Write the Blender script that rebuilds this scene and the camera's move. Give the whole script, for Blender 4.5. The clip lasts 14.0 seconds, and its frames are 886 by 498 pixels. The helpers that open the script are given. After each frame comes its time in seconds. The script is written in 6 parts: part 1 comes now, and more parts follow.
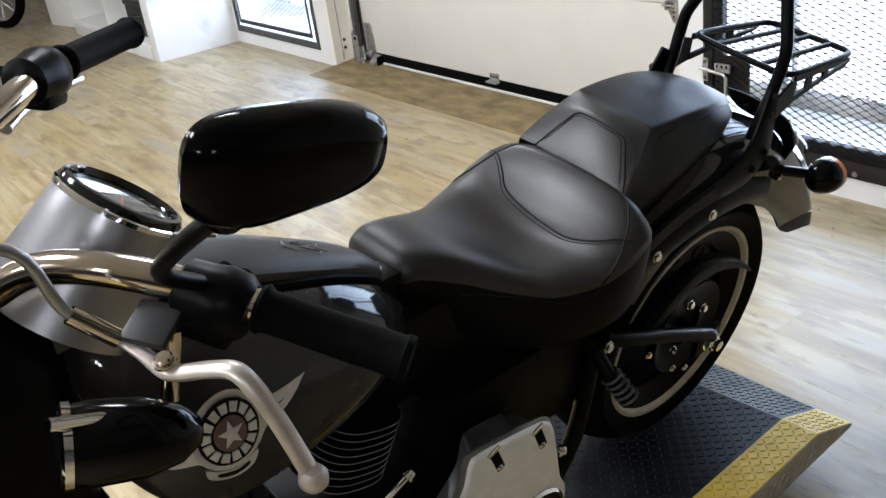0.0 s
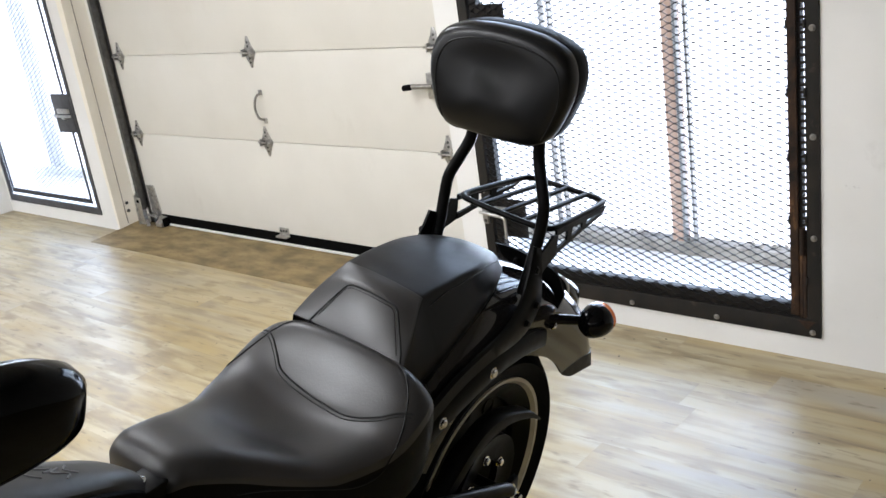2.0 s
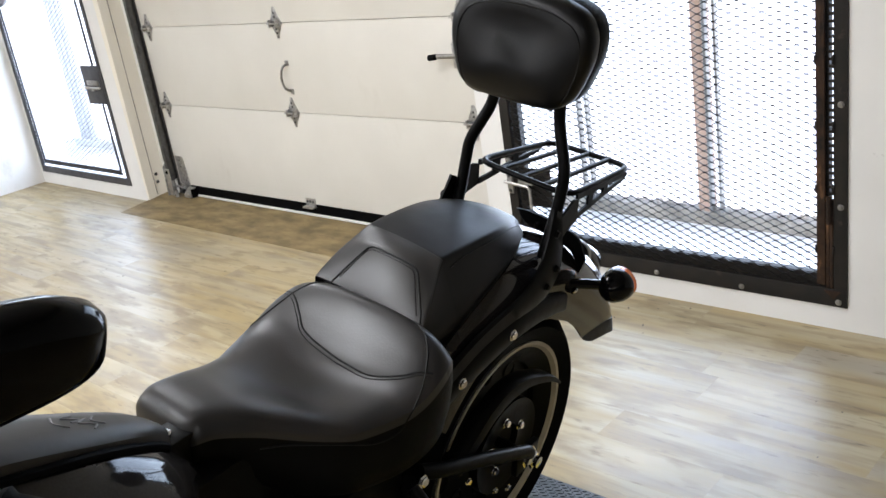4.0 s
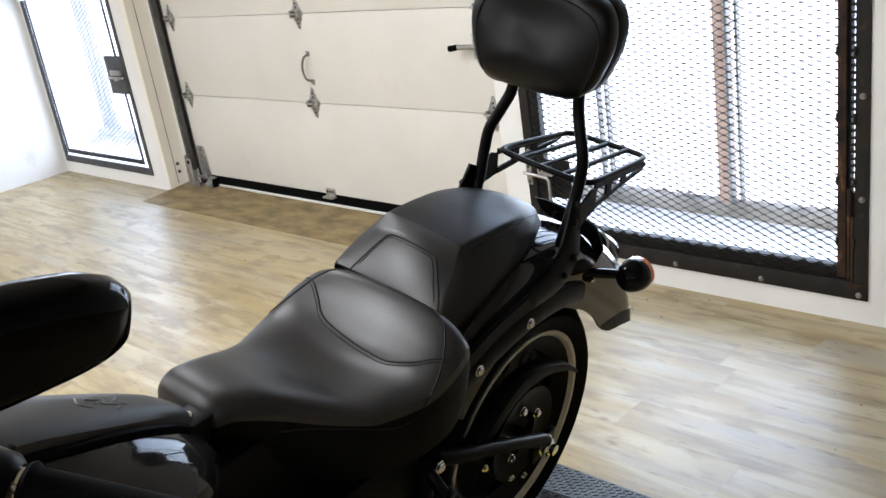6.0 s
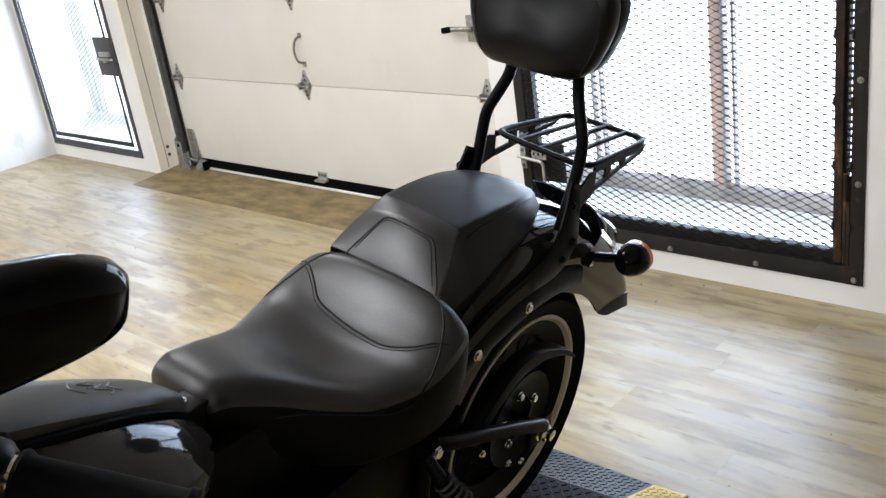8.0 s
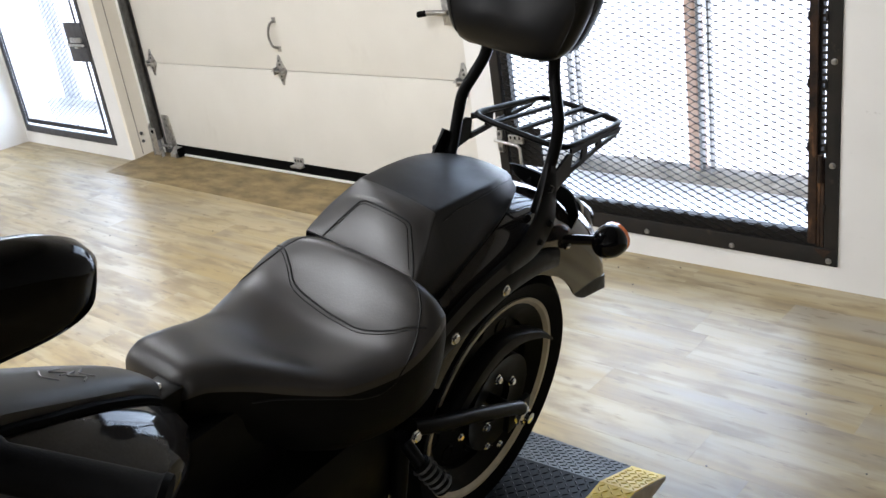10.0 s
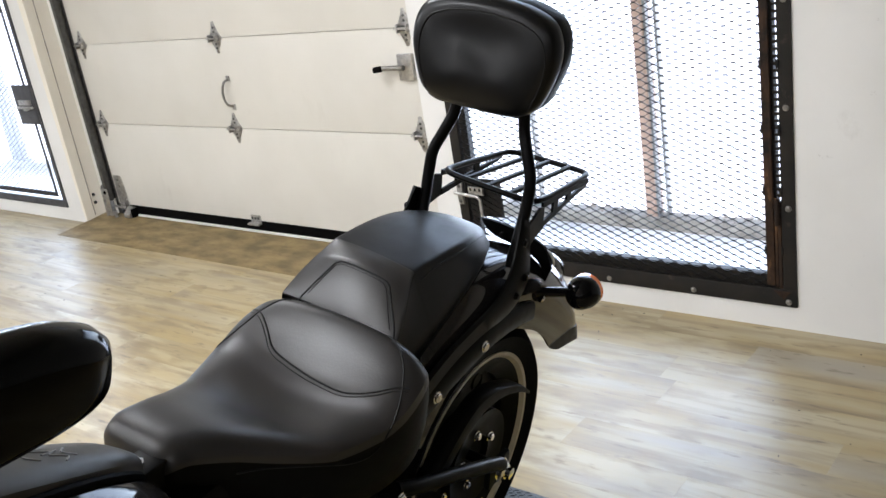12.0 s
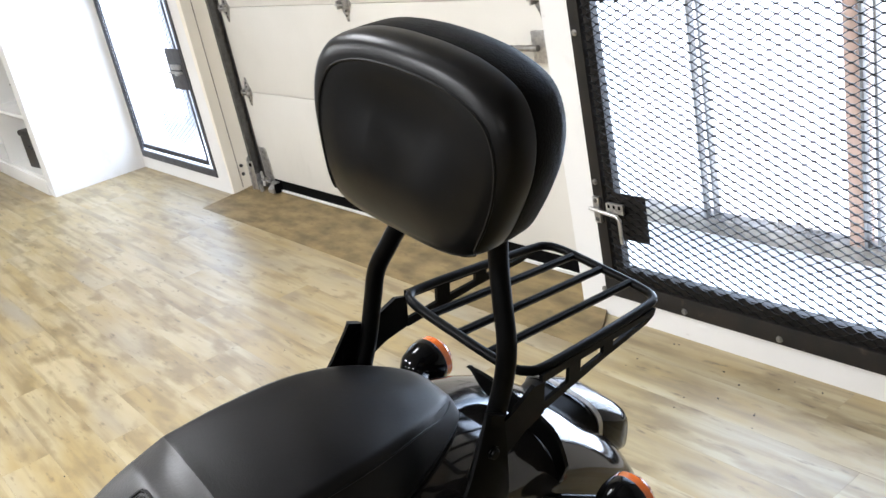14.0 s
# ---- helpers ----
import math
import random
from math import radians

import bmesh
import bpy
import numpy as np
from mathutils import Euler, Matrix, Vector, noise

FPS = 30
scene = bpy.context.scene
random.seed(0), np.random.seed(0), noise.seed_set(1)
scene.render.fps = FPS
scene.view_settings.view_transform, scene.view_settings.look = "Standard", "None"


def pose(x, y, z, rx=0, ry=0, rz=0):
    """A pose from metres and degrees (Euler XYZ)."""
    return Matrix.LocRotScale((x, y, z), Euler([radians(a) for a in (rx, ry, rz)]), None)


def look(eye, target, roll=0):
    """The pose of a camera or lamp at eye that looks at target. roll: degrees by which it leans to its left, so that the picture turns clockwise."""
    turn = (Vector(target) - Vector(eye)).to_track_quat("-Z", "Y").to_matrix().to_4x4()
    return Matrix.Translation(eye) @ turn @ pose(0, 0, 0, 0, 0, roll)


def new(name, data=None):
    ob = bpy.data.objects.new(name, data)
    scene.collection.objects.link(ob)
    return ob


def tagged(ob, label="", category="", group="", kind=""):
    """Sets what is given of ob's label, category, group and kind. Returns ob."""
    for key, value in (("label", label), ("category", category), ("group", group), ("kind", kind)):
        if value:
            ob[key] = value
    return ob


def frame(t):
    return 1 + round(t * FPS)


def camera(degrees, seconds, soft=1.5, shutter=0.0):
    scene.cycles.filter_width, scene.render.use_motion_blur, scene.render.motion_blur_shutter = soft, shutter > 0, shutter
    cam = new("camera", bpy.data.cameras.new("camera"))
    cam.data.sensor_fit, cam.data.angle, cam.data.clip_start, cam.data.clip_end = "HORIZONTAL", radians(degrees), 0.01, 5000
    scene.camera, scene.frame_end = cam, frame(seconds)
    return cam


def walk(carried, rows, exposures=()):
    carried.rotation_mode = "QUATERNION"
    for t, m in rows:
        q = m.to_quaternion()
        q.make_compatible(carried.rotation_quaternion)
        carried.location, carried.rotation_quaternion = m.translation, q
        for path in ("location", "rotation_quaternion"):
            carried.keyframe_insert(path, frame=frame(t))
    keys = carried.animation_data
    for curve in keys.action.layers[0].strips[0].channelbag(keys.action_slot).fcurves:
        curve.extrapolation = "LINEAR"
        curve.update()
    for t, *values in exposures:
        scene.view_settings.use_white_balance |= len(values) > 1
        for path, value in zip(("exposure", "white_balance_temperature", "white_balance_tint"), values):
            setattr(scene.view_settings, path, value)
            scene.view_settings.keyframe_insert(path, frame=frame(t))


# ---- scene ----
from mathutils.bvhtree import BVHTree

cam = camera(50.0, 14.0)
PATH = [
    (0, (1.0425, 0.0545, 1.5105), (-0.4555, 1.0565, 0.6435), -8.1),
    (0.3, (1.0335, 0.0825, 1.4955), (-0.3575, 1.1975, 0.5885), -7.7),
    (0.5, (1.0275, 0.0985, 1.4915), (-0.3205, 1.2485, 0.5645), -7.9),
    (0.7, (1.0245, 0.1105, 1.4895), (-0.2905, 1.3035, 0.5685), -8.1),
    (1, (1.0295, 0.1335, 1.4975), (-0.2695, 1.3905, 0.6395), -8.7),
    (1.2, (1.0385, 0.1405, 1.5155), (-0.2565, 1.4505, 0.7355), -8.9),
    (1.5, (1.0405, 0.1435, 1.5335), (-0.2615, 1.5015, 0.8565), -8.5),
    (2, (1.0425, 0.1395, 1.5445), (-0.2405, 1.5275, 0.8905), -8.3),
    (2.5, (1.0395, 0.1405, 1.5385), (-0.2345, 1.5275, 0.8645), -8.4),
    (5, (1.0785, 0.1235, 1.5285), (-0.2695, 1.4255, 0.8295), -9.1),
    (5.5, (1.0785, 0.1225, 1.5305), (-0.2705, 1.4225, 0.8285), -9.2),
    (6, (1.0755, 0.1215, 1.5265), (-0.2725, 1.4195, 0.8215), -8.9),
    (6.5, (1.0665, 0.1215, 1.5245), (-0.2805, 1.4155, 0.8085), -8.5),
    (7, (1.0595, 0.1245, 1.5235), (-0.2805, 1.4185, 0.7965), -8.6),
    (7.5, (1.0515, 0.1265, 1.5195), (-0.2845, 1.4205, 0.7845), -8.6),
    (8, (1.0495, 0.1275, 1.5175), (-0.2785, 1.4285, 0.7795), -8.6),
    (8.5, (1.0495, 0.1285, 1.5155), (-0.2635, 1.4375, 0.7645), -8.4),
    (11, (1.0385, 0.1335, 1.5085), (-0.2455, 1.4575, 0.7355), -8.8),
    (11.5, (1.0265, 0.1275, 1.5115), (-0.2585, 1.4645, 0.7625), -8.9),
    (12, (1.0095, 0.1145, 1.5265), (-0.2165, 1.5365, 0.8365), -9.2),
    (12.3, (0.9935, 0.1145, 1.5295), (-0.1965, 1.5925, 0.8985), -9.7),
    (12.5, (0.9885, 0.1495, 1.5215), (-0.2235, 1.5885, 0.8435), -10.1),
    (13, (0.9945, 0.4235, 1.4885), (-0.3255, 1.7625, 0.8075), -8.9),
    (13.1, (0.9925, 0.4695, 1.4945), (-0.3275, 1.8105, 0.8175), -8.4),
    (13.3, (0.9675, 0.5615, 1.5005), (-0.3745, 1.8425, 0.7545), -10.4),
    (13.5, (0.9115, 0.6615, 1.4805), (-0.4855, 1.8855, 0.7395), -10.4),
    (13.8, (0.8155, 0.8355, 1.4865), (-0.7005, 1.9065, 0.7415), -10.7),
    (14, (0.7775, 0.9455, 1.4965), (-0.7675, 1.9845, 0.7665), -11.7),
]
EXPOSURE = [(0, 2.44, 6100, 9), (1, 2.48, 6200, 9), (2.5, 2.50, 6250, 10), (5, 2.45, 6300, 10), (6.5, 2.45, 6300, 10), (8, 2.48, 6300, 10), (11, 2.46, 6300, 10), (12.5, 2.50, 6250, 10), (13, 2.55, 6250, 10), (13.5, 2.60, 6250, 10), (14, 2.68, 6250, 10)]
walk(cam, [(t, look(eye, target, roll)) for t, eye, target, roll in PATH], EXPOSURE)

# ---- world, sun, lamps ----
world = bpy.data.worlds.new("world")
scene.world = world
world.use_nodes = True
sky = world.node_tree.nodes.new("ShaderNodeTexSky")
sky.sky_type, sky.sun_disc = "NISHITA", False
sky.sun_elevation, sky.sun_rotation = radians(42), radians(100)
haze = world.node_tree.nodes.new("ShaderNodeHueSaturation")
haze.inputs["Saturation"].default_value = 0.8
world.node_tree.links.new(sky.outputs[0], haze.inputs["Color"])
world.node_tree.links.new(haze.outputs[0], world.node_tree.nodes["Background"].inputs[0])
world.node_tree.nodes["Background"].inputs[1].default_value = 0.15

sun = new("sun", bpy.data.lights.new("sun", "SUN"))
sun.data.energy, sun.data.angle, sun.data.color = 2.2, radians(0.5), (1.0, 0.97, 0.94)
sun.matrix_world = look((6, 1.2, 5.6), (0, 2.26, 0))

# All out of view; the last three are added to brighten floor, jamb and bike.
LAMPS = [(-6.2, -0.7, 14.5), (-3.7, -0.7, 14.5), (-1.2, -0.7, 14.5), (-3.7, -3.5, 14.5), (-1.2, -3.5, 14.5), (1.3, -3.5, 14.0), (-1.7, 1.5, 6.0), (3.8, -2.0, 8.0)]
CEIL = 3.0
for lx, ly, watts in LAMPS:
    lamp = new("ceiling_lamp_light", bpy.data.lights.new("ceiling_lamp_light", "AREA"))
    lamp.data.shape, lamp.data.size, lamp.data.size_y, lamp.data.energy, lamp.data.color = "RECTANGLE", 0.52, 0.52, watts, (0.985, 0.985, 1.0)
    lamp.matrix_world = pose(lx, ly, CEIL - 0.075)
for wx, ww, e in ((-0.66, 1.25, 13), (-5.05, 1.1, 8.0)):
    lamp = new("sky_light_in_opening", bpy.data.lights.new("sky_light_in_opening", "AREA"))
    lamp.data.shape, lamp.data.size, lamp.data.size_y, lamp.data.energy, lamp.data.color = "RECTANGLE", ww, 1.9, e, (0.68, 0.80, 1.0)
    lamp.matrix_world = look((wx, 3.30, 1.15), (wx, 1.2, 0.75))


# ---- materials ----
def material(name, color, rough=0.5, metal=0.0, color2=None, scale=20, detail=4, bump=0.0, bump_scale=80, coat=0.0, rough2=None, spec=0.5, per_piece=0.0, stretch=(1, 1, 1)):
    m = bpy.data.materials.new(name)
    m.use_nodes = True
    nt = m.node_tree
    b = nt.nodes["Principled BSDF"]
    b.inputs["Base Color"].default_value = (*color, 1)
    b.inputs["Roughness"].default_value, b.inputs["Metallic"].default_value = rough, metal
    b.inputs["Coat Weight"].default_value = coat
    b.inputs["Specular IOR Level"].default_value = spec
    b.inputs["Coat Roughness"].default_value = 0.04
    tc, mp = nt.nodes.new("ShaderNodeTexCoord"), nt.nodes.new("ShaderNodeMapping")
    mp.inputs["Scale"].default_value = stretch
    nt.links.new(tc.outputs["Object"], mp.inputs["Vector"])
    n = nt.nodes.new("ShaderNodeTexNoise")
    n.inputs["Scale"].default_value, n.inputs["Detail"].default_value = scale, detail
    nt.links.new(mp.outputs[0], n.inputs["Vector"])
    if color2:
        mix = nt.nodes.new("ShaderNodeMix")
        mix.data_type = "RGBA"
        mix.inputs["A"].default_value, mix.inputs["B"].default_value = (*color, 1), (*color2, 1)
        ramp = nt.nodes.new("ShaderNodeMapRange")
        ramp.inputs["From Min"].default_value, ramp.inputs["From Max"].default_value = 0.35, 0.68
        nt.links.new(n.outputs["Fac"], ramp.inputs["Value"])
        nt.links.new(ramp.outputs[0], mix.inputs["Factor"])
        last = mix.outputs["Result"]
        if per_piece:
            info, hsv, val = nt.nodes.new("ShaderNodeObjectInfo"), nt.nodes.new("ShaderNodeHueSaturation"), nt.nodes.new("ShaderNodeMapRange")
            val.inputs["To Min"].default_value, val.inputs["To Max"].default_value = 1 - per_piece, 1 + per_piece
            nt.links.new(info.outputs["Random"], val.inputs["Value"])
            nt.links.new(val.outputs[0], hsv.inputs["Value"])
            nt.links.new(last, hsv.inputs["Color"])
            last = hsv.outputs[0]
        nt.links.new(last, b.inputs["Base Color"])
    if rough2 is not None:
        rr = nt.nodes.new("ShaderNodeMapRange")
        rr.inputs["From Min"].default_value, rr.inputs["From Max"].default_value = 0.3, 0.7
        rr.inputs["To Min"].default_value, rr.inputs["To Max"].default_value = rough, rough2
        nt.links.new(n.outputs["Fac"], rr.inputs["Value"])
        nt.links.new(rr.outputs[0], b.inputs["Roughness"])
    if bump:
        bn, bp = nt.nodes.new("ShaderNodeTexNoise"), nt.nodes.new("ShaderNodeBump")
        bn.inputs["Scale"].default_value, bn.inputs["Detail"].default_value = bump_scale, 5
        nt.links.new(mp.outputs[0], bn.inputs["Vector"])
        nt.links.new(bn.outputs["Fac"], bp.inputs["Height"])
        bp.inputs["Strength"].default_value, bp.inputs["Distance"].default_value = bump, 0.002
        nt.links.new(bp.outputs[0], b.inputs["Normal"])
    return m


M_WALL = material("white_wall_paint", (0.76, 0.75, 0.73), 0.55, color2=(0.70, 0.69, 0.67), scale=2.2, detail=8, bump=0.15, bump_scale=120, rough2=0.7)


def smudge(m, color, scale, lo, hi, amount, stretch=(1, 1, 1)):
    """Lays soft dirty marks over the base colour of m."""
    nt = m.node_tree
    b = nt.nodes["Principled BSDF"]
    old = b.inputs["Base Color"].links[0].from_socket
    tc, mp, n, r, mix = (nt.nodes.new(k) for k in ("ShaderNodeTexCoord", "ShaderNodeMapping", "ShaderNodeTexNoise", "ShaderNodeMapRange", "ShaderNodeMix"))
    mp.inputs["Scale"].default_value = stretch
    n.inputs["Scale"].default_value, n.inputs["Detail"].default_value, n.inputs["Roughness"].default_value = scale, 8, 0.65
    r.inputs["From Min"].default_value, r.inputs["From Max"].default_value, r.inputs["To Max"].default_value = lo, hi, amount
    mix.data_type = "RGBA"
    mix.inputs["B"].default_value = (*color, 1)
    nt.links.new(tc.outputs["Object"], mp.inputs["Vector"])
    nt.links.new(mp.outputs[0], n.inputs["Vector"])
    nt.links.new(n.outputs["Fac"], r.inputs["Value"])
    nt.links.new(r.outputs[0], mix.inputs["Factor"])
    nt.links.new(old, mix.inputs["A"])
    nt.links.new(mix.outputs["Result"], b.inputs["Base Color"])


smudge(M_WALL, (0.42, 0.40, 0.37), 3.5, 0.60, 0.75, 0.45, (1, 1, 0.7))
smudge(M_WALL, (0.30, 0.28, 0.25), 16, 0.66, 0.76, 0.5, (1, 1, 1.5))
# For walls out of view, kept dark to cut the light they bounce back.
M_DIMWALL = material("unseen_dark_wall", (0.10, 0.10, 0.105), 0.7, color2=(0.08, 0.08, 0.085), scale=1.5, bump=0.1)
M_CEIL = material("ceiling_paint", (0.50, 0.50, 0.50), 0.7, color2=(0.44, 0.44, 0.44), scale=2, bump=0.1)
# The door's cream made lighter, standing for the light that falls on the jamb.
M_JAMB = material("cream_jamb_lightened", (0.80, 0.755, 0.66), 0.5, color2=(0.74, 0.69, 0.59), scale=3, detail=7, bump=0.1, bump_scale=120, rough2=0.6)
M_DOOR = material("cream_steel_door", (0.66, 0.635, 0.58), 0.38, color2=(0.62, 0.595, 0.54), scale=2.5, bump=0.08, bump_scale=300, rough2=0.5)
smudge(M_DOOR, (0.48, 0.44, 0.38), 5, 0.62, 0.80, 0.35, (1, 1, 0.5))
M_TRIM = material("grey_track_steel", (0.32, 0.31, 0.29), 0.42, 0.8, color2=(0.2, 0.19, 0.18), scale=30, bump=0.1)
M_TRACK = material("dull_track_steel", (0.10, 0.098, 0.095), 0.5, 0.4, color2=(0.06, 0.058, 0.055), scale=30, bump=0.1)
M_HINGE = material("zinc_hinge_plate", (0.50, 0.49, 0.47), 0.35, 0.85, color2=(0.27, 0.26, 0.25), scale=45, bump=0.2, rough2=0.55)
M_GALV = material("galvanised_steel", (0.55, 0.54, 0.52), 0.35, 0.9, color2=(0.38, 0.37, 0.36), scale=60, bump=0.1, rough2=0.5)
M_RUBBER = material("black_rubber", (0.0024, 0.0024, 0.0025), 0.6, color2=(0.0036, 0.0036, 0.0037), spec=0.025, scale=60, bump=0.2, bump_scale=300)
M_GATE = material("dark_gate_steel", (0.014, 0.0132, 0.0125), 0.55, 0.0, spec=0.2, color2=(0.024, 0.020, 0.017), scale=14, bump=0.25, bump_scale=120, rough2=0.7)
# Left gate's steel, its colour lifted to grey for the hazy daylight bloom.
M_GREYGATE = material("bloom_greyed_gate_steel", (0.07, 0.07, 0.075), 0.55, 0.0, color2=(0.045, 0.045, 0.05), scale=20, bump=0.2, bump_scale=120, spec=0.3)
M_RUST = material("rusty_hinge_steel", (0.045, 0.024, 0.014), 0.65, 0.0, spec=0.2, color2=(0.012, 0.009, 0.008), scale=25, bump=0.4, bump_scale=160)
M_MESH = material("expanded_steel", (0.012, 0.0115, 0.011), 0.6, 0.0, color2=(0.008, 0.0078, 0.0076), scale=40, spec=0.15)
M_CONC = material("pale_concrete", (0.80, 0.79, 0.77), 0.8, color2=(0.68, 0.67, 0.65), scale=7, detail=8, bump=0.4, bump_scale=60)
M_DIRT = material("dirty_kerb", (0.46, 0.41, 0.35), 0.85, color2=(0.27, 0.24, 0.20), scale=9, detail=8, bump=0.5, bump_scale=40)
M_PINK = material("pinkish_wood_post", (0.50, 0.33, 0.24), 0.7, color2=(0.40, 0.26, 0.185), scale=8, bump=0.3, stretch=(6, 6, 0.6))
M_PALE = material("pale_galvanised_lattice", (0.62, 0.62, 0.64), 0.5, 0.2, color2=(0.5, 0.5, 0.52), scale=30)
M_MAROON = material("dark_maroon_plastic", (0.030, 0.008, 0.007), 0.3, color2=(0.012, 0.004, 0.004), scale=20)
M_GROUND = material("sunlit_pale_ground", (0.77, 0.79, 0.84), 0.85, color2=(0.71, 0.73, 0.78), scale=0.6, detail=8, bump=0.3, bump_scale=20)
M_LEATHER = material("black_leather", (0.006, 0.0057, 0.0056), 0.34, color2=(0.009, 0.0084, 0.0082), scale=18, detail=6, bump=0.10, bump_scale=420, rough2=0.46, spec=0.13)
# Worn leather; the brown second colour also paints in warm glints of light.
M_SEAT = material("worn_black_leather_warm_glints", (0.0068, 0.0065, 0.0066), 0.37, color2=(0.0135, 0.0108, 0.0098), scale=9, detail=7, bump=0.13, bump_scale=300, rough2=0.48, spec=0.5)
M_PAD = material("creased_black_leather", (0.0028, 0.0027, 0.0027), 0.27, color2=(0.0036, 0.0034, 0.0034), scale=9, detail=5, bump=0.22, bump_scale=14, rough2=0.38, spec=0.21)
M_VINYL = material("black_side_vinyl", (0.0025, 0.0024, 0.0024), 0.48, color2=(0.0035, 0.0034, 0.0034), scale=30, bump=0.3, bump_scale=500, spec=0.06)
M_STITCH = material("black_piping", (0.003, 0.003, 0.003), 0.5, color2=(0.004, 0.004, 0.004), scale=200, spec=0.2)
M_GLOSS = material("gloss_black_paint", (0.002, 0.002, 0.0022), 0.10, color2=(0.003, 0.003, 0.0032), scale=5, spec=0.16)
M_SATIN = material("satin_black_metal", (0.0018, 0.0018, 0.0018), 0.32, 0.0, color2=(0.003, 0.003, 0.003), scale=40, bump=0.05, rough2=0.44, spec=0.07)
M_TANK = material("charcoal_satin_paint", (0.0145, 0.0132, 0.0128), 0.07, 0.0, color2=(0.018, 0.0166, 0.016), scale=300, spec=0.25)
M_DULL = material("dull_black_metal", (0.0022, 0.0021, 0.0020), 0.36, color2=(0.0035, 0.0033, 0.0031), scale=40, bump=0.05, rough2=0.46, spec=0.05)
M_BACK = material("black_mirror_back", (0.001, 0.001, 0.001), 0.12, color2=(0.0014, 0.0014, 0.0014), scale=8, spec=0.06)
M_CONSOLE = material("charcoal_matt_paint", (0.040, 0.039, 0.038), 0.42, 0.0, color2=(0.048, 0.047, 0.046), scale=60, rough2=0.5, spec=0.25)
M_FENDER = material("brown_black_gloss_paint", (0.014, 0.0125, 0.0115), 0.09, color2=(0.018, 0.0155, 0.014), scale=6, spec=0.45, coat=0.15)
M_CASE = material("satin_bright_metal", (0.82, 0.82, 0.82), 0.42, 0.25, color2=(0.74, 0.74, 0.74), scale=30, rough2=0.48)
# Grey of the script; on the case bevel it stands for a dark reflection.
M_DARKMETAL = material("darkened_grey_metal", (0.20, 0.20, 0.205), 0.38, 0.8, color2=(0.15, 0.15, 0.155), scale=30, rough2=0.46)
M_BEZEL = material("black_gauge_bezel", (0.004, 0.004, 0.0042), 0.10, color2=(0.006, 0.006, 0.006), scale=20, spec=0.5)
M_CHROME = material("chrome", (0.85, 0.85, 0.86), 0.06, 1.0, color2=(0.8, 0.8, 0.8), scale=5)
M_SILVER = material("brushed_silver", (0.62, 0.62, 0.62), 0.25, 1.0, color2=(0.52, 0.52, 0.52), scale=60, rough2=0.4)
M_LEVER = material("satin_polished_alloy", (0.60, 0.55, 0.50), 0.36, 0.7, color2=(0.44, 0.38, 0.33), scale=30, rough2=0.5)
M_PERCH = material("grey_painted_casting", (0.026, 0.026, 0.027), 0.45, 0.0, color2=(0.018, 0.018, 0.019), scale=30, spec=0.3)
M_GUNMETAL = material("grey_console_metal", (0.33, 0.33, 0.34), 0.28, 0.9, color2=(0.27, 0.27, 0.28), scale=25, rough2=0.4)
M_BRONZE = material("bronze_tinted_chrome", (0.62, 0.54, 0.44), 0.12, 1.0, color2=(0.55, 0.48, 0.4), scale=6)
M_AMBER = material("amber_lens", (0.75, 0.16, 0.02), 0.15, color2=(0.6, 0.12, 0.015), scale=60, coat=1.0)
M_DIAL = material("dark_dial", (0.05, 0.055, 0.06), 0.35, color2=(0.08, 0.085, 0.09), scale=20)
M_WHITE = material("white_mark", (0.7, 0.7, 0.68), 0.4, color2=(0.62, 0.62, 0.6), scale=60)
M_BADGE = material("pewter_badge", (0.52, 0.50, 0.46), 0.4, 0.3, color2=(0.42, 0.40, 0.37), scale=70, bump=0.1)
M_REDENAMEL = material("dark_red_enamel", (0.11, 0.06, 0.05), 0.4, color2=(0.08, 0.045, 0.04), scale=60)
M_CREAMRING = material("cream_wheel_stripe", (0.42, 0.37, 0.27), 0.4, color2=(0.34, 0.30, 0.22), scale=30)
M_DECK = material("black_deck_plate", (0.005, 0.0053, 0.0065), 0.34, 0.1, color2=(0.010, 0.0105, 0.0125), scale=12, bump=0.1, rough2=0.5, spec=0.2)
M_YELLOW = material("yellow_edge_paint", (0.74, 0.50, 0.02), 0.45, color2=(0.60, 0.40, 0.02), scale=12, bump=0.15, rough2=0.6)
M_BARE = material("worn_tread_steel", (0.30, 0.27, 0.21), 0.45, 0.5, color2=(0.42, 0.39, 0.33), scale=25, bump=0.2)
M_BLACKBOX = material("black_plastic", (0.015, 0.015, 0.016), 0.45, color2=(0.03, 0.03, 0.03), scale=15)
M_RED = material("red_plastic", (0.5, 0.03, 0.03), 0.3, color2=(0.42, 0.025, 0.025), scale=9)
M_BLUEBOX = material("blue_carton", (0.10, 0.16, 0.34), 0.6, color2=(0.08, 0.13, 0.3), scale=9)
M_SHELF = material("white_shelf_laminate", (0.76, 0.75, 0.72), 0.4, color2=(0.7, 0.69, 0.66), scale=3)

M_GLASS = bpy.data.materials.new("clear_glass")
M_GLASS.use_nodes = True
_g = M_GLASS.node_tree.nodes["Principled BSDF"]
_g.inputs["Transmission Weight"].default_value, _g.inputs["Roughness"].default_value, _g.inputs["IOR"].default_value = 1.0, 0.0, 1.3

M_LAMP = bpy.data.materials.new("lamp_diffuser")
M_LAMP.use_nodes = True
_e = M_LAMP.node_tree.nodes["Principled BSDF"]
_e.inputs["Emission Color"].default_value, _e.inputs["Emission Strength"].default_value = (0.99, 0.99, 1.0, 1), 2.5


